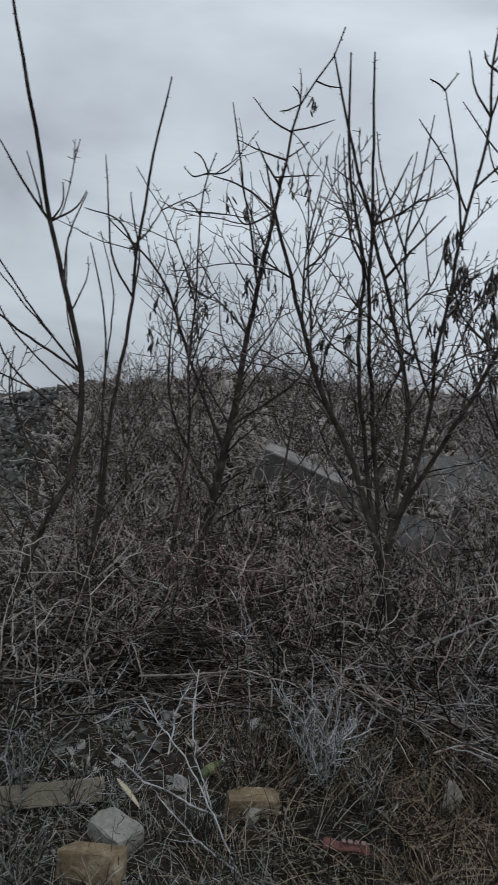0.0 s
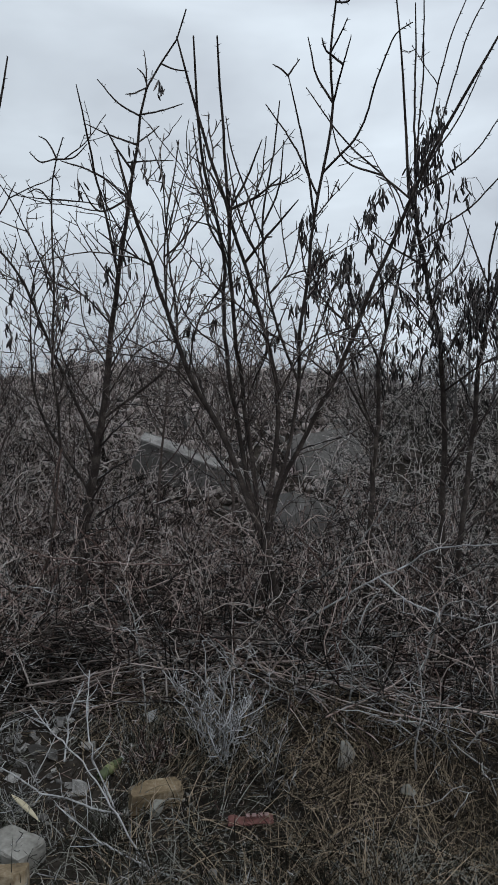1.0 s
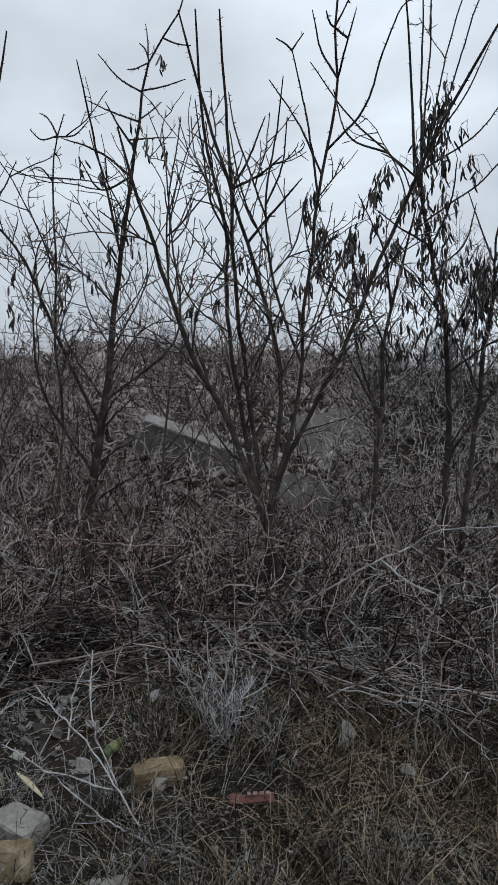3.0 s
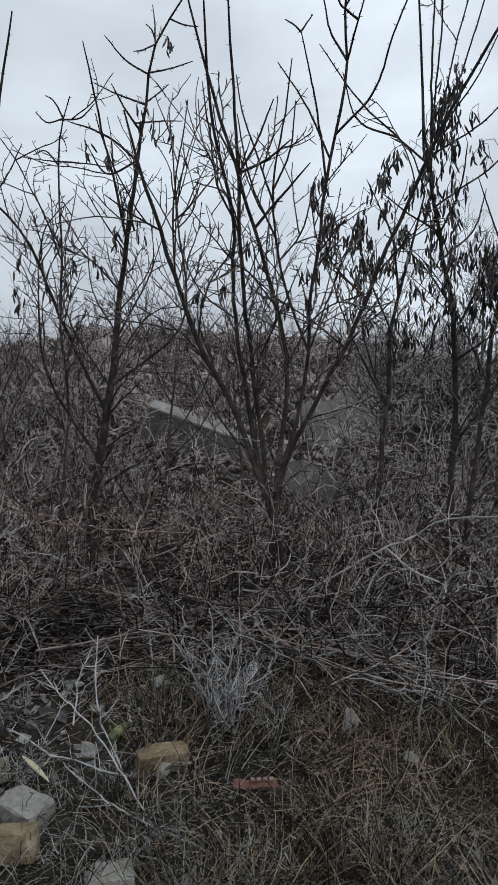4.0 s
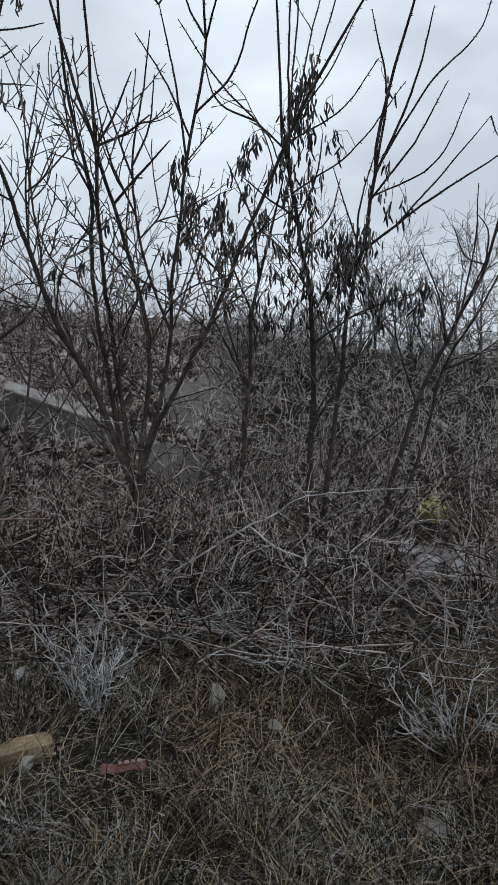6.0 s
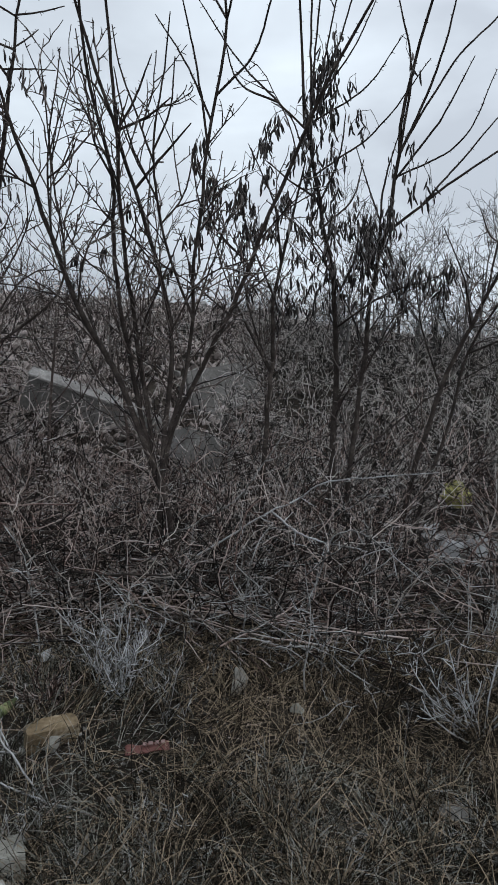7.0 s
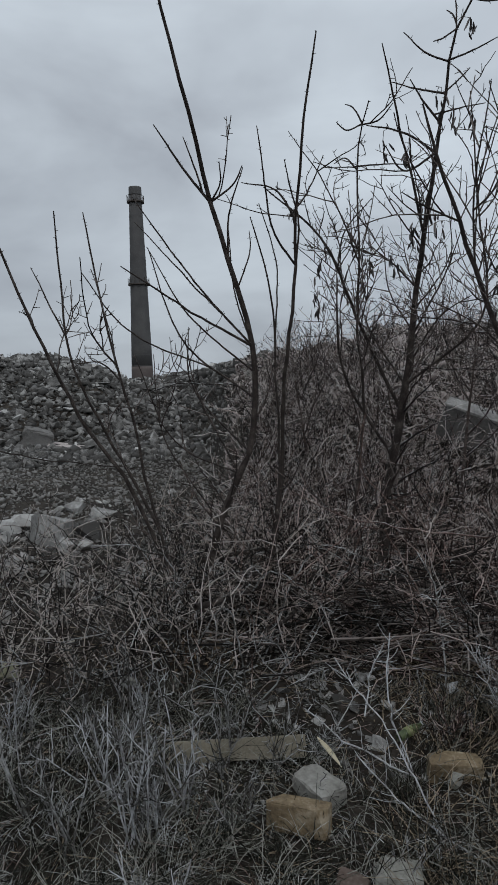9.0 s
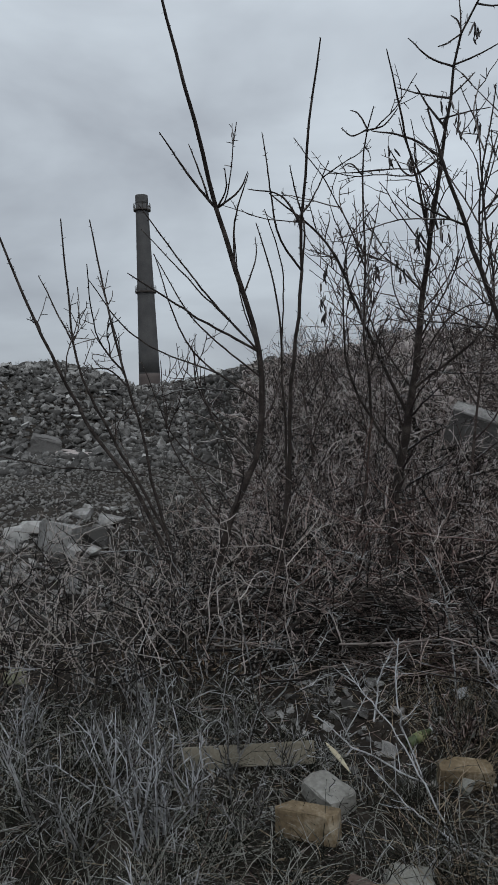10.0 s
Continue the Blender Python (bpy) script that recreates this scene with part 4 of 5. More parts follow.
for k, p in enumerate(polar(22, (-40, 30), (3.2, 4.6))):
    turn = rng.uniform(0, 6.28)
    reach = rng.uniform(0.5, 1.1)
    high = rng.uniform(0.35, 0.8)
    mid = p + (math.cos(turn) * reach * 0.45, math.sin(turn) * reach * 0.3, high)
    tip = p + (math.cos(turn) * reach, math.sin(turn) * reach * 0.6, high * rng.uniform(0.6, 1.2))
    build_cane(stem(tuple(p), tuple(mid), tuple(tip), 0.005), (PALE, DARK)[k % 2], (TWIG_GREY, TWIG_BROWN)[k % 2])

# ---- grass and weeds ----
def build_grass(name, n, az, r, lengths, mat, label, lean=0.8):
    tufts = n // 28
    hub = open_ground(polar(tufts, az, r))
    n, tufts = 28 * len(hub), len(hub)
    comb = rng.normal(0, lean, (tufts, 2))
    tall = rng.uniform(0.6, 1.25, tufts)
    i = rng.integers(0, tufts, n)
    O = hub[i] + np.concatenate([rng.normal(0, 0.05, (n, 2)), np.zeros((n, 1))], 1)
    O[:, 2] = land(O[:, 0], O[:, 1]) - 0.005
    D = np.concatenate([comb[i] + rng.normal(0, 0.4, (n, 2)), np.ones((n, 1))], 1)
    P, R = grow(O, D, rng.uniform(lengths[0], lengths[1], n) * tall[i], 5, 0.13, -0.16, rng.uniform(0.0015, 0.0030, n), np.full(n, 0.0006))
    side = unit(np.cross(P[:, 1] - P[:, 0], rng.normal(0, 1, (n, 3))))[:, None] * R[:, :, None]
    verts = np.stack([P - side, P + side], 2).reshape(-1, 3)
    idx = np.arange(n * 10).reshape(n, 5, 2)
    q = np.stack([idx[:, :-1, 0], idx[:, :-1, 1], idx[:, 1:, 1], idx[:, 1:, 0]], -1).reshape(-1, 4)
    return tagged(new(name, mesh_of(name, verts, q, mat)), label, "grass", kind="stuff")


build_grass("grass", 28000, (-50, 4), (1.5, 4.0), (0.08, 0.30), GRASS_DRY, "matted dry brown winter grass")
build_grass("grass", 17000, (-12, 42), (1.3, 3.4), (0.07, 0.26), GRASS_GREY, "short grey-green grass touched by frost")
build_grass("grass", 9000, (-50, 0), (1.3, 2.4), (0.06, 0.2), GRASS_GREY, "short grey-green grass touched by frost")


build_grass("grass", 5600, (42, 310), (0.5, 6.0), (0.08, 0.28), GRASS_DRY, "matted dry brown winter grass")
build_grass("grass", 2200, (-50, 42), (0.4, 1.4), (0.06, 0.2), GRASS_GREY, "short grey-green grass touched by frost")


build_grass("grass", 4200, (-2, 24), (1.6, 3.3), (0.03, 0.10), GRASS_GREY, "sparse low grass between loose bricks")


def build_litter(n, az, r, mat, label):
    """Broken stalks and bits of twig lying on the soil."""
    O = polar(n, az, r)
    O[:, 2] += rng.uniform(0.002, 0.02, n)
    D = np.stack([rng.normal(0, 1, n), rng.normal(0, 1, n), rng.normal(0, 0.12, n)], -1)
    P, R = grow(O, D, rng.uniform(0.03, 0.16, n), 4, 0.12, 0.0, rng.uniform(0.0012, 0.0035, n), np.full(n, 0.0008))
    v, q = tubes(P, R, 3)
    return tagged(new("litter", mesh_of("litter", v, q, mat)), label, "litter", kind="stuff")


build_litter(6500, (-50, 42), (1.3, 4.6), GRASS_DRY, "broken dry stalks strewn over dark soil")
build_litter(3500, (-50, 42), (1.3, 4.6), TWIG_BROWN, "bits of twig strewn over dark soil")


def build_weed(place, count, height, spread, label, mat=TWIG_GREY, radius=0.0028, per=7, name="dead_weed", lean=(0, 0)):
    """A dead forb: stalks from one root, with forked side shoots."""
    weed = new(name)
    weed.location = (place[0], place[1], land(place[0], place[1]))
    tagged(weed, label, "weed", "frosted dead weeds")
    O = np.tile(np.array(weed.location), (count, 1)) + rng.normal(0, 0.02, (count, 3)) * (1, 1, 0)
    O[:, 2] -= 0.01
    D = np.stack([rng.normal(lean[0], spread, count), rng.normal(lean[1], spread, count), np.ones(count)], -1)
    a = grow(O, D, rng.uniform(0.55, 1.0, count) * height, 8, 0.07, 0.02, np.full(count, radius), np.full(count, radius * 0.5))
    for k in range(count):
        v, q = tubes(a[0][k:k + 1], a[1][k:k + 1], 5)
        part("stalk", mesh_of("stalk", v, q, mat, True), mat, weed)
    b = offshoots(a[0], a[1], per, 0.35, 0.98, (height * 0.1, height * 0.3), 5, 0.12, 0.08, 0.5, 0.8, 0.0024)
    c = offshoots(b[0], b[1], 2, 0.25, 0.98, (height * 0.03, height * 0.10), 3, 0.12, 0.05, 0.55, 0.9, 0.0020)
    v, q = joined([tubes(*b, 3), tubes(*c, 3)])
    tagged(part("side_growth", mesh_of("side_growth", v, q, mat), mat, weed), kind="stuff")
    return weed


for k, p in enumerate(polar(20, (18, 40), (1.8, 3.4))):
    build_weed(p, 7, 0.28 + 0.05 * (k % 5), 0.30, "grey dead weed stalks coated with rime", (TWIG_GREY, RIME, TWIG_GREY)[k % 3], per=4, radius=0.0040)
build_weed((0.008, 2.874), 12, 0.26, 0.75, "dark matted dead shrub lying in litter", TWIG_BROWN, per=9, radius=0.003)
STALK = "pale rimed weed stalk leaning over rubble"
for a, m, t in (((0.022, 2.258, 0.000), (-0.191, 2.480, 0.220), (-0.477, 2.925, 0.340)), ((-0.111, 2.464, 0.120), (-0.228, 2.699, 0.280), (-0.230, 2.960, 0.460)), ((-0.090, 2.456, 0.100), (-0.298, 2.511, 0.160), (-0.566, 2.661, 0.220)), ((-0.305, 2.611, 0.240), (-0.291, 2.735, 0.340), (-0.250, 2.888, 0.440)), ((0.157, 2.173, 0.000), (-0.089, 2.300, 0.050), (-0.332, 2.529, 0.120))):
    build_cane(stem(a, m, t, 0.0034), STALK, RIME, 16)
build_weed((0.340, 2.828), 14, 0.50, 0.45, "dense white-rimed bushy weed", RIME, per=7)
build_weed((1.708, 2.161), 12, 0.42, 0.7, "white frosted shrubby weed with crooked shoots", RIME, per=6, radius=0.0042, lean=(-0.35, 0))
build_weed((2.700, 3.107), 8, 0.40, 0.9, "white frosted shrubby weed with crooked shoots", RIME, per=5, radius=0.004)
build_weed((-0.655, 2.567), 6, 0.40, 0.5, "pale forked dead weed beside the board", per=6)
build_weed((0.408, 3.080), 8, 0.42, 0.5, "rimed bushy weed in dry grass", per=8)
for k, p in enumerate(polar(22, (-48, 14), (1.9, 3.4))):
    build_weed(p, 3, 0.20 + 0.03 * (k % 5), 0.3, "short grey dead weed in the grass", per=3, radius=0.002)

# ---- rubble ----
def rock(seed, flat=0.7, points=16):
    """An angular broken lump about one across."""
    r = random.Random(seed)
    bm = bmesh.new()
    for _ in range(points):
        v = Vector((r.gauss(0, 1), r.gauss(0, 1), r.gauss(0, 1))).normalized() * r.uniform(0.42, 0.55)
        bm.verts.new((v.x * r.uniform(0.8, 1.1), v.y * 0.85, v.z * flat))
    bmesh.ops.convex_hull(bm, input=bm.verts)
    loose = [v for v in bm.verts if not v.link_faces]
    bmesh.ops.delete(bm, geom=loose, context="VERTS")
    return bm


LUMPS = []
for k in range(10):
    bm = rock(k, 0.55 + 0.07 * (k % 6), 7 + k % 3)
    me = bpy.data.meshes.new("stone")
    bm.to_mesh(me)
    bm.free()
    me.materials.append(STONE)
    LUMPS.append(me)


def lump_arrays(me):
    v = np.array([tuple(p.co) for p in me.vertices])
    t = np.array([tuple(p.vertices) for p in me.polygons])
    return v, t


LUMP_ARRAYS = [lump_arrays(m) for m in LUMPS]


def scatter(places, sizes, mat, name):
    chunks = []
    for p, s in zip(places, sizes):
        v, t = LUMP_ARRAYS[rng.integers(0, 10)]
        turn = np.array(Euler(rng.uniform(-0.6, 0.6, 2).tolist() + [rng.uniform(0, 6.28)]).to_matrix())
        chunks.append(((v * (s * rng.uniform(0.7, 1.3, 3))) @ turn.T + p + (0, 0, s * 0.12), t))
    v, t = joined(chunks)
    return mesh_of(name, v, t, mat)


def build_rubble(name, label, near, many, mat):
    """A heap: stones that can be told apart as parts, the small rest as one."""
    heap = new(name)
    tagged(heap, label, "rubble")
    for p, s in near:
        ob = new("stone", LUMPS[rng.integers(0, 10)])
        ob.matrix_world = Matrix.LocRotScale(p + np.array((0, 0, s * 0.15)), Euler(rng.uniform(-0.5, 0.5, 2).tolist() + [rng.uniform(0, 6.28)]), (s * rng.uniform(0.8, 1.3), s * rng.uniform(0.8, 1.2), s * rng.uniform(0.7, 1.1)))
        ob.parent = heap
    tagged(part("stone_scatter", scatter(many[0], many[1], mat, "stone_scatter"), mat, heap), kind="stuff")
    return heap


def sizes(n, lo, hi):
    return lo * (hi / lo) ** (rng.uniform(0, 1, n) ** 1.8)


pts = polar(280, (-18, 17), (6.6, 11.8))
rest = np.concatenate([polar(9500, (-19, 18), (6.2, 12.6)), polar(1500, (-50, -19), (6.2, 12.6))])
build_rubble("rubble_mound", "mound of broken masonry overgrown with brush", list(zip(pts, sizes(280, 0.14, 0.45))), (rest, sizes(11000, 0.06, 0.26)), STONE_DARK)
pts = polar(290, (18, 44), (13.0, 21.5))
rest = polar(17000, (14, 50), (12.0, 22.8))
build_rubble("rubble_heap", "long heap of loose grey broken stones", list(zip(pts, sizes(290, 0.18, 0.55))), (rest, sizes(17000, 0.10, 0.34)), STONE)
pts = polar(150, (16, 44), (5.0, 9.0))
rest = np.concatenate([polar(13000, (14, 50), (4.6, 15.0)), polar(2500, (18, 46), (9.0, 14.0))])
build_rubble("rubble_field", "flat spread of grey stones and gravel", list(zip(pts, sizes(150, 0.09, 0.28))), (rest, sizes(15500, 0.03, 0.11)), GRAVEL)
pts = np.concatenate([polar(60, (-2, 22), (2.7, 4.2)), polar(45, (4, 15), (3.0, 3.6))])
rest = polar(1500, (-16, 26), (2.2, 4.4))
build_rubble("rubble_strip", "scattered small stones among grass and twigs", list(zip(pts, sizes(105, 0.04, 0.12))), (rest, sizes(1500, 0.012, 0.055)), STONE)


def block(size, mat, name, place, turn=(0, 0, 0), label="", category="", seed=1, chips=3, bevel=0.005, group="", rough=0.0015):
    """A brick or slab with softened arrises, broken corners and an uneven face."""
    r = random.Random(seed)
    bm = bmesh.new()
    bmesh.ops.create_cube(bm, size=1)
    for v in bm.verts:
        v.co = Vector((v.co.x * size[0], v.co.y * size[1], v.co.z * size[2]))
    bmesh.ops.bevel(bm, geom=bm.edges[:], offset=bevel, segments=2, profile=0.6, affect="EDGES")
    half = Vector(size) / 2
    for _ in range(chips):
        c = Vector((r.choice((-1, 1)) * half.x, r.choice((-1, 1)) * half.y, r.choice((-1, 1, 1)) * half.z))
        n = Vector((c.x / size[0] * r.uniform(0.4, 2), c.y / size[1] * r.uniform(0.4, 2), c.z / size[2] * r.uniform(0.4, 2))).normalized()
        cut = c - n * min(size) * r.uniform(0.12, 0.32)
        bmesh.ops.bisect_plane(bm, geom=bm.verts[:] + bm.edges[:] + bm.faces[:], plane_co=cut, plane_no=n, clear_outer=True)
        bmesh.ops.holes_fill(bm, edges=[e for e in bm.edges if e.is_boundary])
    bmesh.ops.triangulate(bm, faces=bm.faces[:])
    long = [e for e in bm.edges if e.calc_length() > max(size) * 0.3]
    bmesh.ops.subdivide_edges(bm, edges=long, cuts=3)
    bmesh.ops.triangulate(bm, faces=bm.faces[:])
    for v in bm.verts:
        v.co += Vector((r.uniform(-1, 1), r.uniform(-1, 1), r.uniform(-1, 1))) * rough
    me = bpy.data.meshes.new(name)
    bm.to_mesh(me)
    bm.free()
    me.materials.append(mat)
    ob = new(name, me)
    ob.matrix_world = pose(*place, *turn)
    return tagged(ob, label, category, group)


def build_boulder(size, mat, place, turn, label, seed, name="boulder"):
    bm = rock(seed + 40, 0.9, 13)
    for v in bm.verts:
        v.co = Vector((v.co.x * size[0] * 1.15, v.co.y * size[1] * 1.3, v.co.z * size[2] * 1.15))
    me = bpy.data.meshes.new(name)
    bm.to_mesh(me)
    bm.free()
    me.materials.append(mat)
    ob = new(name, me)
    ob.matrix_world = pose(*place, *turn)
    return tagged(ob, label, "stone")


# concrete in the mound
block((1.50, 0.30, 0.40), CONCRETE, "concrete_slab", (0.688, 7.568, 0.882), (16, 21, -6), "tilted grey concrete slab half buried in rubble", "slab", 3, 4, 0.015, rough=0.008)
block((1.20, 0.27, 0.02), PALE_FACE, "concrete_crust", (0.604, 7.495, 1.107), (16, 21, -6), "pale broken crust on a tilted slab", "slab", 4, 3, 0.004, rough=0.006)
block((0.85, 0.16, 0.80), CONCRETE, "concrete_slab", (2.246, 7.677, 0.958), (-24, -8, 6), "grey concrete panel leaning in the brush", "slab", 5, 3, 0.015, rough=0.008)
block((0.55, 0.35, 0.34), CONCRETE, "concrete_block", (1.608, 6.400, 0.578), (10, 24, 24), "grey concrete block behind twigs", "block", 6, 4, 0.02, rough=0.01)
build_boulder((0.56, 0.42, 0.46), PALE_ROCK, (-3.758, 5.740, 0.178), (6, -8, -20), "large pale angular boulder on flat rubble", 8)
build_boulder((0.40, 0.30, 0.24), STONE, (-3.495, 6.045, 0.101), (6, 5, 33), "flat grey stone beside a pale boulder", 9)
build_boulder((0.39, 0.30, 0.25), STONE, (-4.391, 6.276, 0.110), (6, -6, 16), "grey broken stone on flat rubble", 10)
build_boulder((0.29, 0.22, 0.25), STONE, (-4.434, 5.994, 0.114), (6, 7, -1), "grey broken stone on flat rubble", 11)
build_boulder((0.26, 0.20, 0.17), PALE_ROCK, (-4.154, 5.518, 0.107), (6, -4, -18), "pale broken stone on flat rubble", 12)
build_boulder((0.31, 0.23, 0.19), STONE, (-3.474, 4.753, 0.071), (6, 9, 35), "grey broken stone half in grass", 13)
build_boulder((0.27, 0.20, 0.18), STONE, (-3.459, 5.195, 0.078), (6, -2, 18), "dark grey stone under a boulder", 14)
build_boulder((0.33, 0.25, 0.19), STONE, (-3.733, 6.767, 0.132), (6, 11, 1), "grey broken stone on flat rubble", 15)
build_boulder((0.21, 0.16, 0.14), PALE_ROCK, (-3.696, 4.828, 0.079), (6, 0, -16), "pale broken stone half in grass", 16)
build_boulder((0.23, 0.17, 0.16), STONE, (-3.485, 5.573, 0.079), (6, 13, 37), "small grey stone beside a boulder", 17)
build_boulder((0.25, 0.19, 0.15), PALE_ROCK, (-4.215, 7.033, 0.134), (6, 2, 20), "small pale stone on flat rubble", 18)
block((0.6, 0.3, 0.5), CONCRETE, "concrete_block", (-8.061, 12.052, 0.440), (12, 16, 30), "dark concrete block at the heap's foot", "block", 12, 5, 0.03, rough=0.02)
block((1.0, 0.5, 0.3), STONE_DARK, "concrete_block", (-7.361, 12.142, 0.194), (0, 6, -10), "low dark concrete block at the heap's foot", "block", 13, 5, 0.03, rough=0.02)

# bricks, board and litter by the path
block((0.225, 0.07, 0.105), CLAY, "brick", (-0.494, 2.206, 0.052), (-4, -2, -6), "buff clay brick standing on its edge in grass", "brick", 21, 2, group="loose bricks")
block((0.185, 0.12, 0.085), GREY_BLOCK, "brick", (-0.456, 2.397, 0.042), (5, 4, -36), "worn grey-white block with broken corners", "brick", 22, 5, 0.010, "loose bricks", 0.003)
block((0.205, 0.085, 0.10), CLAY, "brick", (0.043, 2.639, 0.048), (8, 2, 9), "ochre clay brick half sunk in litter", "brick", 23, 6, group="loose bricks")
block((0.145, 0.11, 0.085), SILICATE, "brick", (-0.135, 1.985, 0.042), (-4, 2, 8), "broken white silicate brick touching another", "brick", 24, 2, group="loose bricks")
block((0.118, 0.23, 0.085), SILICATE, "brick", (-0.134, 1.738, 0.042), (0, 0, 20), "white silicate brick with mossy edge", "brick", 25, 3, group="loose bricks")
block((0.10, 0.10, 0.06), RED_CLAY, "brick", (-0.270, 1.928, 0.030), (6, 0, -10), "dirty broken reddish brick", "brick", 26, 6, group="loose bricks")
block((0.56, 0.085, 0.024), WOOD, "board", (-0.829, 2.584, 0.045), (66, -3, 14), "weathered grey-brown board with a splintered end", "board", 31, 1, 0.003, rough=0.002)


def build_splinter(a, b):
    """A long flat sliver of wood, pointed at both ends."""
    s = np.linspace(0, 1, 7)[:, None]
    line = np.array(a) * (1 - s) + np.array(b) * s + np.array((0, 0, 0.006)) * np.sin(np.pi * s)
    v, q = tubes(line[None], np.array([[0.0008, 0.009, 0.0125, 0.013, 0.011, 0.007, 0.0008]]), 6)
    v[:, 2] = np.repeat(line[:, 2], 6) + (v[:, 2] - np.repeat(line[:, 2], 6)) * 0.45
    return tagged(new("wood_splinter", mesh_of("wood_splinter", v, q, SPLIT_WOOD)), "pale fresh-split wood splinter lying in litter", "stick")


build_splinter((-0.513, 2.664, 0.100), (-0.390, 2.544, 0.050))
build_boulder((0.075, 0.05, 0.075), SILICATE, (0.045, 2.545, 0.062), (10, 30, 20), "small pale chipped stone against a brick", 33, "stone")
build_boulder((0.115, 0.08, 0.14), GREY_BLOCK, (0.875, 2.785, 0.070), (-10, 14, 10), "upright grey stone shard in grass", 34, "stone")
build_boulder((0.07, 0.055, 0.06), SILICATE, (1.051, 2.490, 0.058), (10, 10, 30), "small white stone in dry grass", 35, "stone")
build_boulder((0.13, 0.08, 0.05), STONE, (1.348, 1.776, 0.020), (4, 6, -14), "flat grey stone sunk in grass", 36, "stone")


def crumple(name, size, mat, place, turn, label, category, seed, lift=0.3, nx=14, ny=10):
    """A crumpled sheet with thickness."""
    r = random.Random(seed)
    top, n = [], Vector((seed * 3.1, seed * 1.7, 0))
    for j in range(ny):
        for i in range(nx):
            x, y = (i / (nx - 1) - 0.5) * size[0], (j / (ny - 1) - 0.5) * size[1]
            z = noise.noise(Vector((x / size[0] * 5, y / size[1] * 4, 0)) + n) * lift * min(size)
            top.append((x + r.uniform(-1, 1) * size[0] * 0.02, y + r.uniform(-1, 1) * size[1] * 0.02, z))
    v = np.array(top + [(a, b, c - 0.004) for a, b, c in top])
    m = nx * ny
    idx = np.arange(m).reshape(ny, nx)
    q = np.stack([idx[:-1, :-1], idx[:-1, 1:], idx[1:, 1:], idx[1:, :-1]], -1).reshape(-1, 4)
    border = np.concatenate([idx[0], idx[1:, -1], idx[-1, -2::-1], idx[-2:0:-1, 0]])
    nxt = np.roll(border, -1)
    rim = np.stack([border, border + m, nxt + m, nxt], -1)
    ob = new(name, mesh_of(name, v, np.concatenate([q, q[:, ::-1] + m, rim]), mat))
    ob.matrix_world = pose(*place, *turn)
    return tagged(ob, label, category)


packet = crumple("food_packet", (0.17, 0.040), RED_FILM, (0.392, 2.415, 0.055), (20, 0, -4), "faded red crumpled packet with pale marks", "litter", 4)
for k in range(4):
    bar = crumple("printed_bar", (0.016, 0.014), FADED_PRINT, (0, 0, 0), (0, 0, 0), "", "", 5 + k, 0.05, 4, 4)
    bar.parent = packet
    bar.matrix_basis = pose(-0.01 + 0.024 * k, 0.004, 0.02)
crumple("plastic_sheet", (0.65, 0.5), WHITE_FILM, (3.059, 3.961, 0.021), (35, 4, -20), "dirty pale plastic sheet caught on brush", "litter", 9, 0.5)
block((1.3, 0.5, 0.25), CONCRETE, "concrete_slab", (3.514, 4.106, -0.051), (6, 3, -25), "low pale concrete slab behind brush", "slab", 14, 4, 0.02, rough=0.012)
crumple("plastic_sheet", (0.2, 0.16), WHITE_FILM, (2.808, 4.142, 0.227), (50, 4, 20), "small torn pale plastic scrap", "litter", 12, 0.6)
crumple("paper_scrap", (0.07, 0.05), WHITE_FILM, (0.043, 3.250, 0.10), (50, 0, 30), "small pale paper scrap on brush", "litter", 15, 0.5, 6, 5)


build_boulder((0.09, 0.06, 0.08), SILICATE, (-1.56, 3.02, 0.06), (6, 12, 20), "white chipped stone among rimed weeds", 45, "stone")
build_boulder((0.13, 0.09, 0.13), YELLOW_LUMP, (-2.25, 2.97, 0.07), (4, 10, 40), "pale yellowish lump of old foam in weeds", 46, "foam_lump")


def build_foam():
    bm = bmesh.new()
    bmesh.ops.create_icosphere(bm, subdivisions=3, radius=0.5)
    for v in bm.verts:
        d = 1 + 0.55 * noise.noise(v.co * 5) + 0.35 * noise.noise(v.co * 12)
        v.co = Vector((v.co.x * 0.26 * d, v.co.y * 0.18 * d, v.co.z * 0.20 * d))
    me = bpy.data.meshes.new("foam_lump")
    bm.to_mesh(me)
    bm.free()
    me.materials.append(YELLOW)
    ob = new("foam_lump", me)
    ob.matrix_world = pose(3.286, 4.540, 0.408, 0, 14, 20)
    return tagged(ob, "yellow lumpy foam piece caught in brush", "litter")


build_foam()


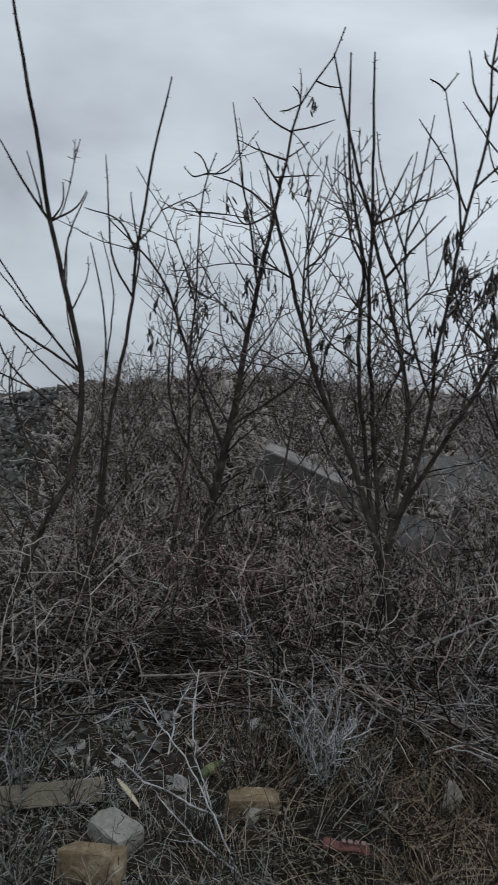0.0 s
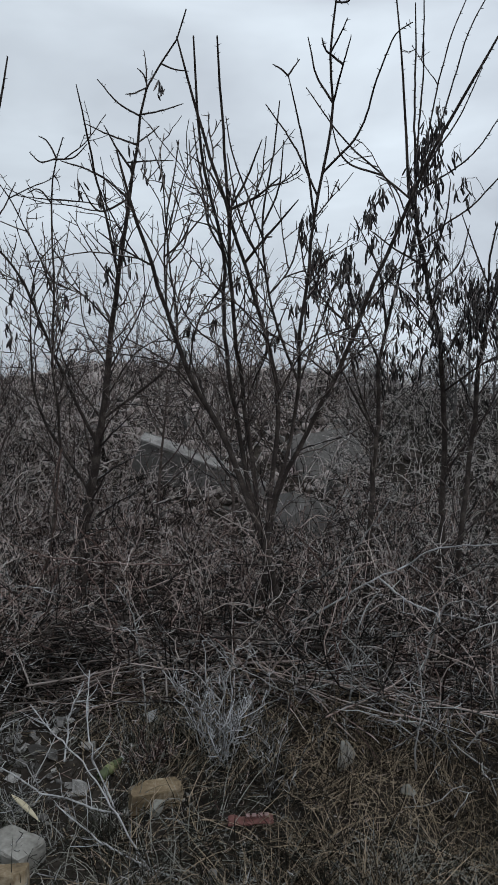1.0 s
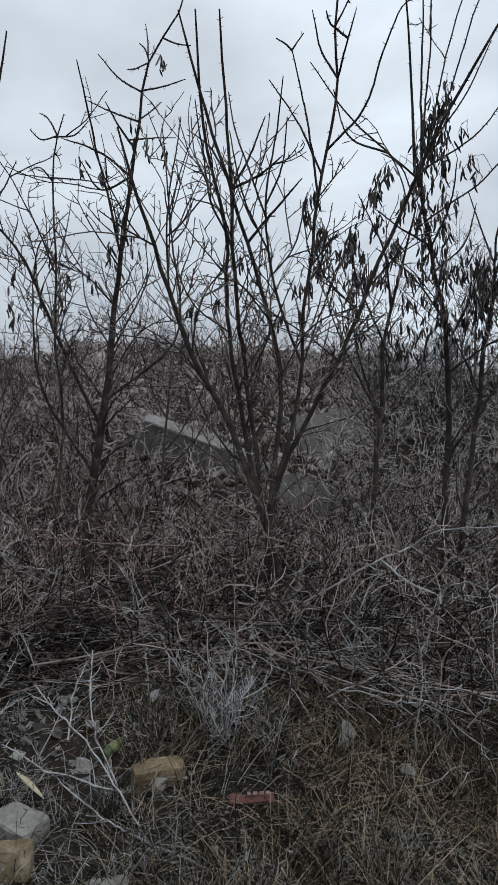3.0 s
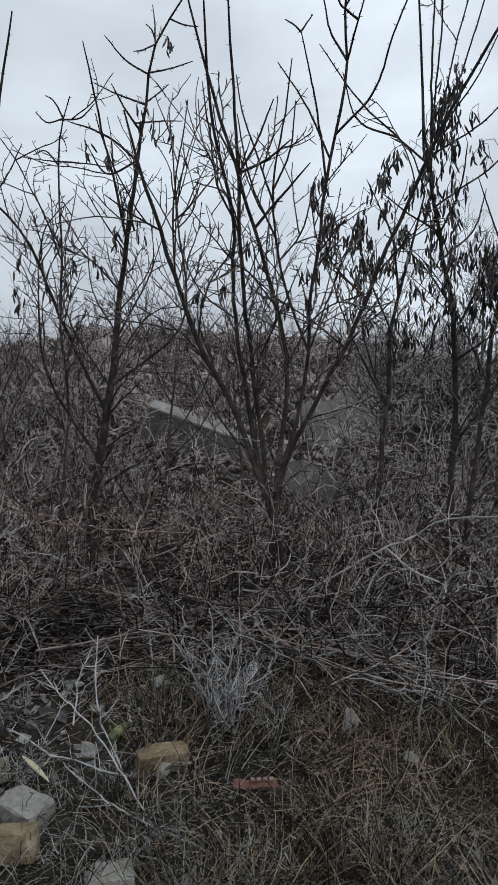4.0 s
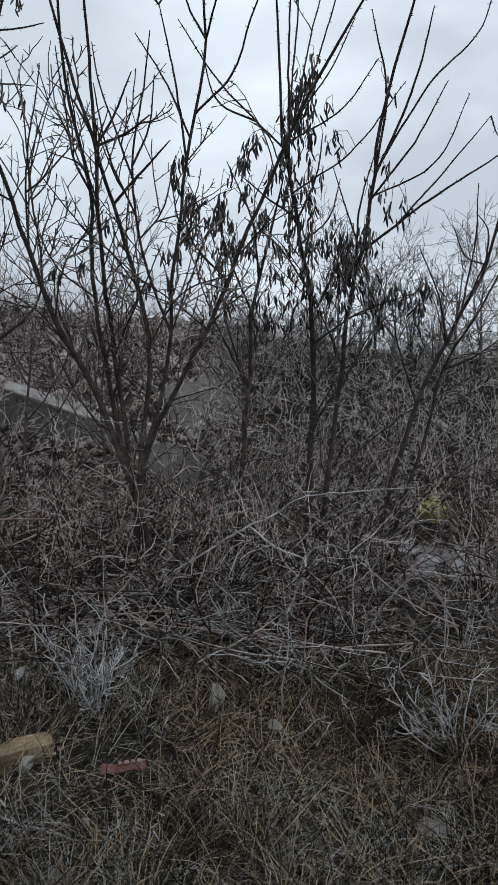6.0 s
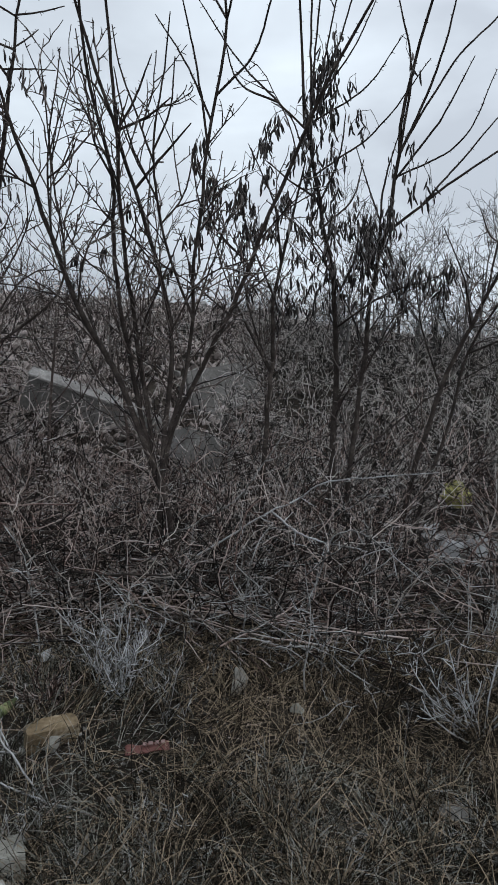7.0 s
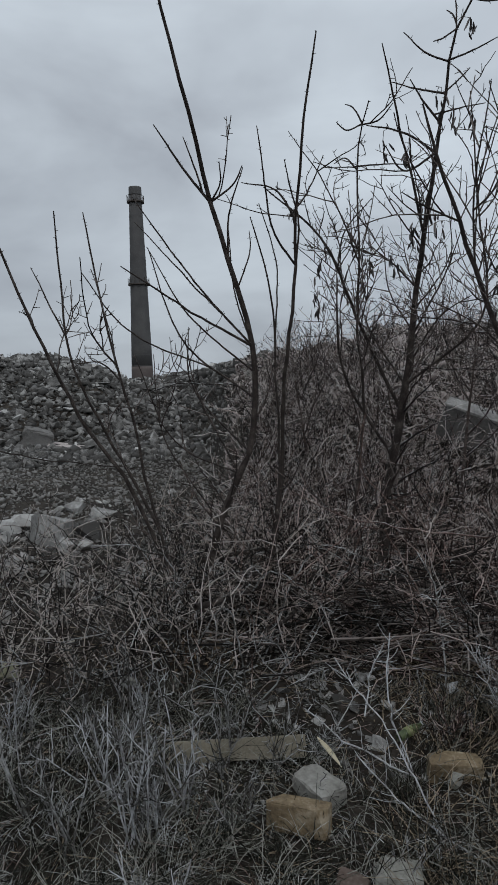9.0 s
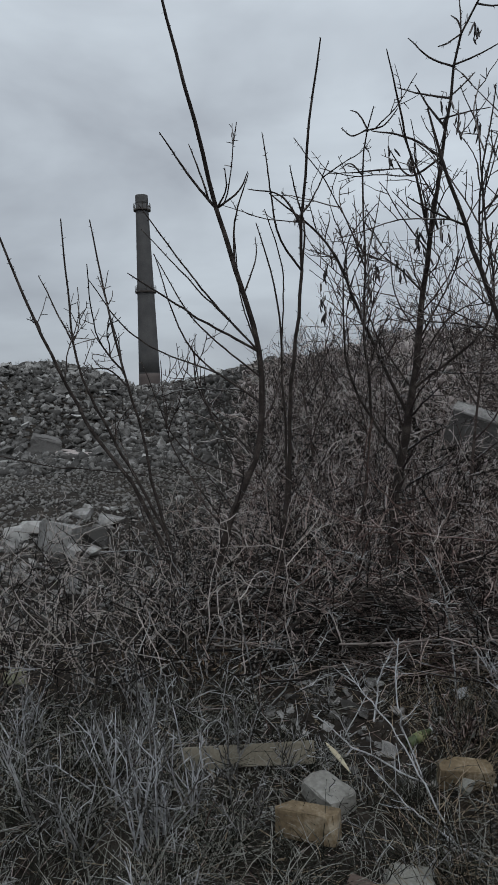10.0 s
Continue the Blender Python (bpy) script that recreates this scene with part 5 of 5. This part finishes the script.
def build_bottle():
    bottle = new("plastic_bottle")
    tagged(bottle, "crushed green plastic bottle lying in litter", "bottle")
    prof = ((0.0, 0.026), (0.01, 0.032), (0.06, 0.030), (0.08, 0.033), (0.14, 0.031), (0.17, 0.024), (0.195, 0.013), (0.21, 0.013))
    P = np.array([[(h, 0.004 * math.sin(h * 30), 0.0) for h, _ in prof]])
    v, q = tubes(P, np.array([[w for _, w in prof]]), 12)
    part("body", mesh_of("body", v, q, GREEN_FILM, True), GREEN_FILM, bottle)
    P = np.array([[(h, 0.004 * math.sin(h * 30), 0.0) for h in (0.066, 0.067, 0.12, 0.121)]])
    v, q = tubes(P, np.array([[0.030, 0.0345, 0.0345, 0.030]]), 12)
    part("wrapper", mesh_of("wrapper", v, q, YELLOW_GREEN, True), YELLOW_GREEN, bottle, "yellow-green wrapper band")
    P = np.array([[(0.208, 0, 0), (0.209, 0, 0), (0.225, 0, 0), (0.226, 0, 0)]])
    v, q = tubes(P, np.array([[0.002, 0.015, 0.015, 0.002]]), 12)
    part("cap", mesh_of("cap", v, q, WHITE_FILM, True), WHITE_FILM, bottle, "pale screw cap")
    bottle.matrix_world = pose(-0.185, 2.850, 0.034, 0, -8, 50) @ Matrix.Scale(0.66, 4)
    return bottle


build_bottle()

# ---- brushwood lying between the saplings ----
def build_brushwood(count, az, r, label):
    pile = new("brushwood_pile")
    tagged(pile, label, "brushwood")
    O = polar(count, az, r)
    O[:, 2] += rng.uniform(0.03, 0.30, count)
    a = rng.normal(0, 0.45, count) - np.arctan2(O[:, 0], O[:, 1])
    D = np.stack([np.cos(a), np.sin(a), rng.normal(0, 0.14, count)], -1)
    O -= D * 0.7
    P, R = grow(O, D, rng.uniform(0.8, 2.2, count), 8, 0.05, 0.0, rng.uniform(0.006, 0.02, count), np.full(count, 0.004))
    for k in range(count):
        v, q = tubes(P[k:k + 1], R[k:k + 1], 6)
        part("stick", mesh_of("stick", v, q, BARK, True), BARK, pile)
    return pile


build_brushwood(40, (-32, 2), (3.8, 4.8), "pile of dark cut branches lying in grass")
build_brushwood(34, (-4, 18), (3.9, 5.2), "loose pile of dark fallen branches")

# ---- the distance ----
def build_chimney(top, base_radius, top_radius):
    x, y, h = top
    base = land(np.array(x), np.array(y)) - 0.5
    stack = new("factory_chimney")
    stack.location = (x, y, base)
    tagged(stack, "tall tapering brick factory chimney with two gallery rings", "chimney")

    def drum(name, z0, z1, grow_by, mat, label=""):
        w = lambda z: base_radius + (top_radius - base_radius) * (z - base) / (h - base) + grow_by
        zs = np.linspace(z0, z1, 9)
        P = np.array([[(x, y, z) for z in np.concatenate([[z0 - 0.01], zs, [z1 + 0.01]])]])
        R = np.array([[0.05, *[w(z) for z in zs], 0.05]])
        v, q = tubes(P, R, 32)
        return part(name, mesh_of(name, v, q, mat), mat, stack, label)

    drum("shaft", base + 4.5, h - 1.2, 0, STACK)
    drum("lower_shaft", base, base + 4.5, 0.02, STACK_RED, "reddish lower brickwork")
    drum("crown", h - 1.2, h, 0.04, STACK, "sooty corbelled crown")
    for z in np.arange(base + 3, h - 2, 1.6):
        drum("hoop", z, z + 0.08, 0.018, STACK)
    for z in (h - 2.3, h - 14.6):
        gallery = drum("gallery", z, z + 0.22, 0.33, IRON, "rusty service gallery")
        for k in range(12):
            a = k * math.pi / 6
            w = base_radius + (top_radius - base_radius) * (z - base) / (h - base) + 0.29
            q0 = np.array([x + w * math.cos(a), y + w * math.sin(a), z + 0.1])
            v, q = tubes(np.array([[q0, q0 + (0, 0, 0.5), q0 + (0, 0, 1.0)]]), np.full((1, 3), 0.05), 4)
            part("post", mesh_of("post", v, q, IRON), IRON, gallery)
    return stack


build_chimney((-44.821, 96.057, 30.931), 1.74, 0.91)


def build_bare_tree(place, height, count, label, mat, spread=0.5, radius=0.02, group="far bare trees", twig=0.004, low=0.08):
    x, y = place
    z = land(np.array(x), np.array(y))
    tree = new("tree")
    tree.location = (x, y, z)
    tagged(tree, label, "tree", group)
    O = np.tile(np.array([x, y, float(z) - 0.1]), (1, 1))
    t = grow(O, [[0.05, 0, 1.0]], np.array([height * 0.75]), 10, 0.05, 0.1, np.array([radius * 2]), np.array([radius * 0.5]))
    v, q = tubes(*t, 7)
    part("trunk", mesh_of("trunk", v, q, mat, True), mat, tree)
    a = offshoots(*t, count, low, 0.98, (height * 0.3, height * 0.6), 9, 0.09, 0.10, spread, 0.6, twig * 1.5)
    b = offshoots(*a, 7, 0.15, 0.98, (height * 0.10, height * 0.28), 6, 0.12, 0.06, 0.5, 0.6, twig)
    c = offshoots(*b, 5, 0.15, 0.98, (height * 0.04, height * 0.12), 4, 0.14, 0.03, 0.5, 0.7, twig * 0.8)
    v, q = joined([tubes(*a, 4), tubes(*b, 3), tubes(*c, 3)])
    tagged(part("crown", mesh_of("crown", v, q, mat), mat, tree), kind="stuff")
    return tree


far = np.array((-40.051, 57.409, 4.739))
# both far trees get their haze from the pale twig colour
build_bare_tree((far[0], far[1]), 4.6, 26, "bare tree beyond the rubble heap, paled for haze", HAZED_BARK, 0.6, 0.1, twig=0.022)
build_bare_tree((far[0] - 3.0, far[1] + 4), 4.2, 22, "bare tree beyond the rubble heap, paled for haze", HAZED_BARK, 0.6, 0.1, twig=0.022)
for az, d, h in ((-26.0, 8.6, 2.0), (-27.5, 9.5, 2.3), (-29.0, 8.8, 2.4), (-30.5, 10.5, 2.2), (-32.0, 9.0, 2.0), (-33.5, 9.6, 1.9), (-35.5, 9.2, 2.1), (-37.0, 9.8, 2.3), (-39, 9.5, 2.2), (-41, 10.0, 2.0)):
    build_bare_tree((-math.sin(radians(az)) * d, math.cos(radians(az)) * d), h * 0.86, 7, "slim bare sapling on the mound's far side", NEAR_BARK, 0.45, 0.014, "bare saplings behind", 0.0042)
for az, d, h in ((-1.0, 6.4, 2.6), (-8.0, 6.2, 2.5), (-19.0, 7.0, 2.3), (11.5, 7.0, 1.8)):
    build_bare_tree((-math.sin(radians(az)) * d, math.cos(radians(az)) * d), h, 7, "slim leafless sapling growing out of the mound", BARK_RIME, 0.5, 0.011, "bare saplings on the mound", 0.0036, 0.3)
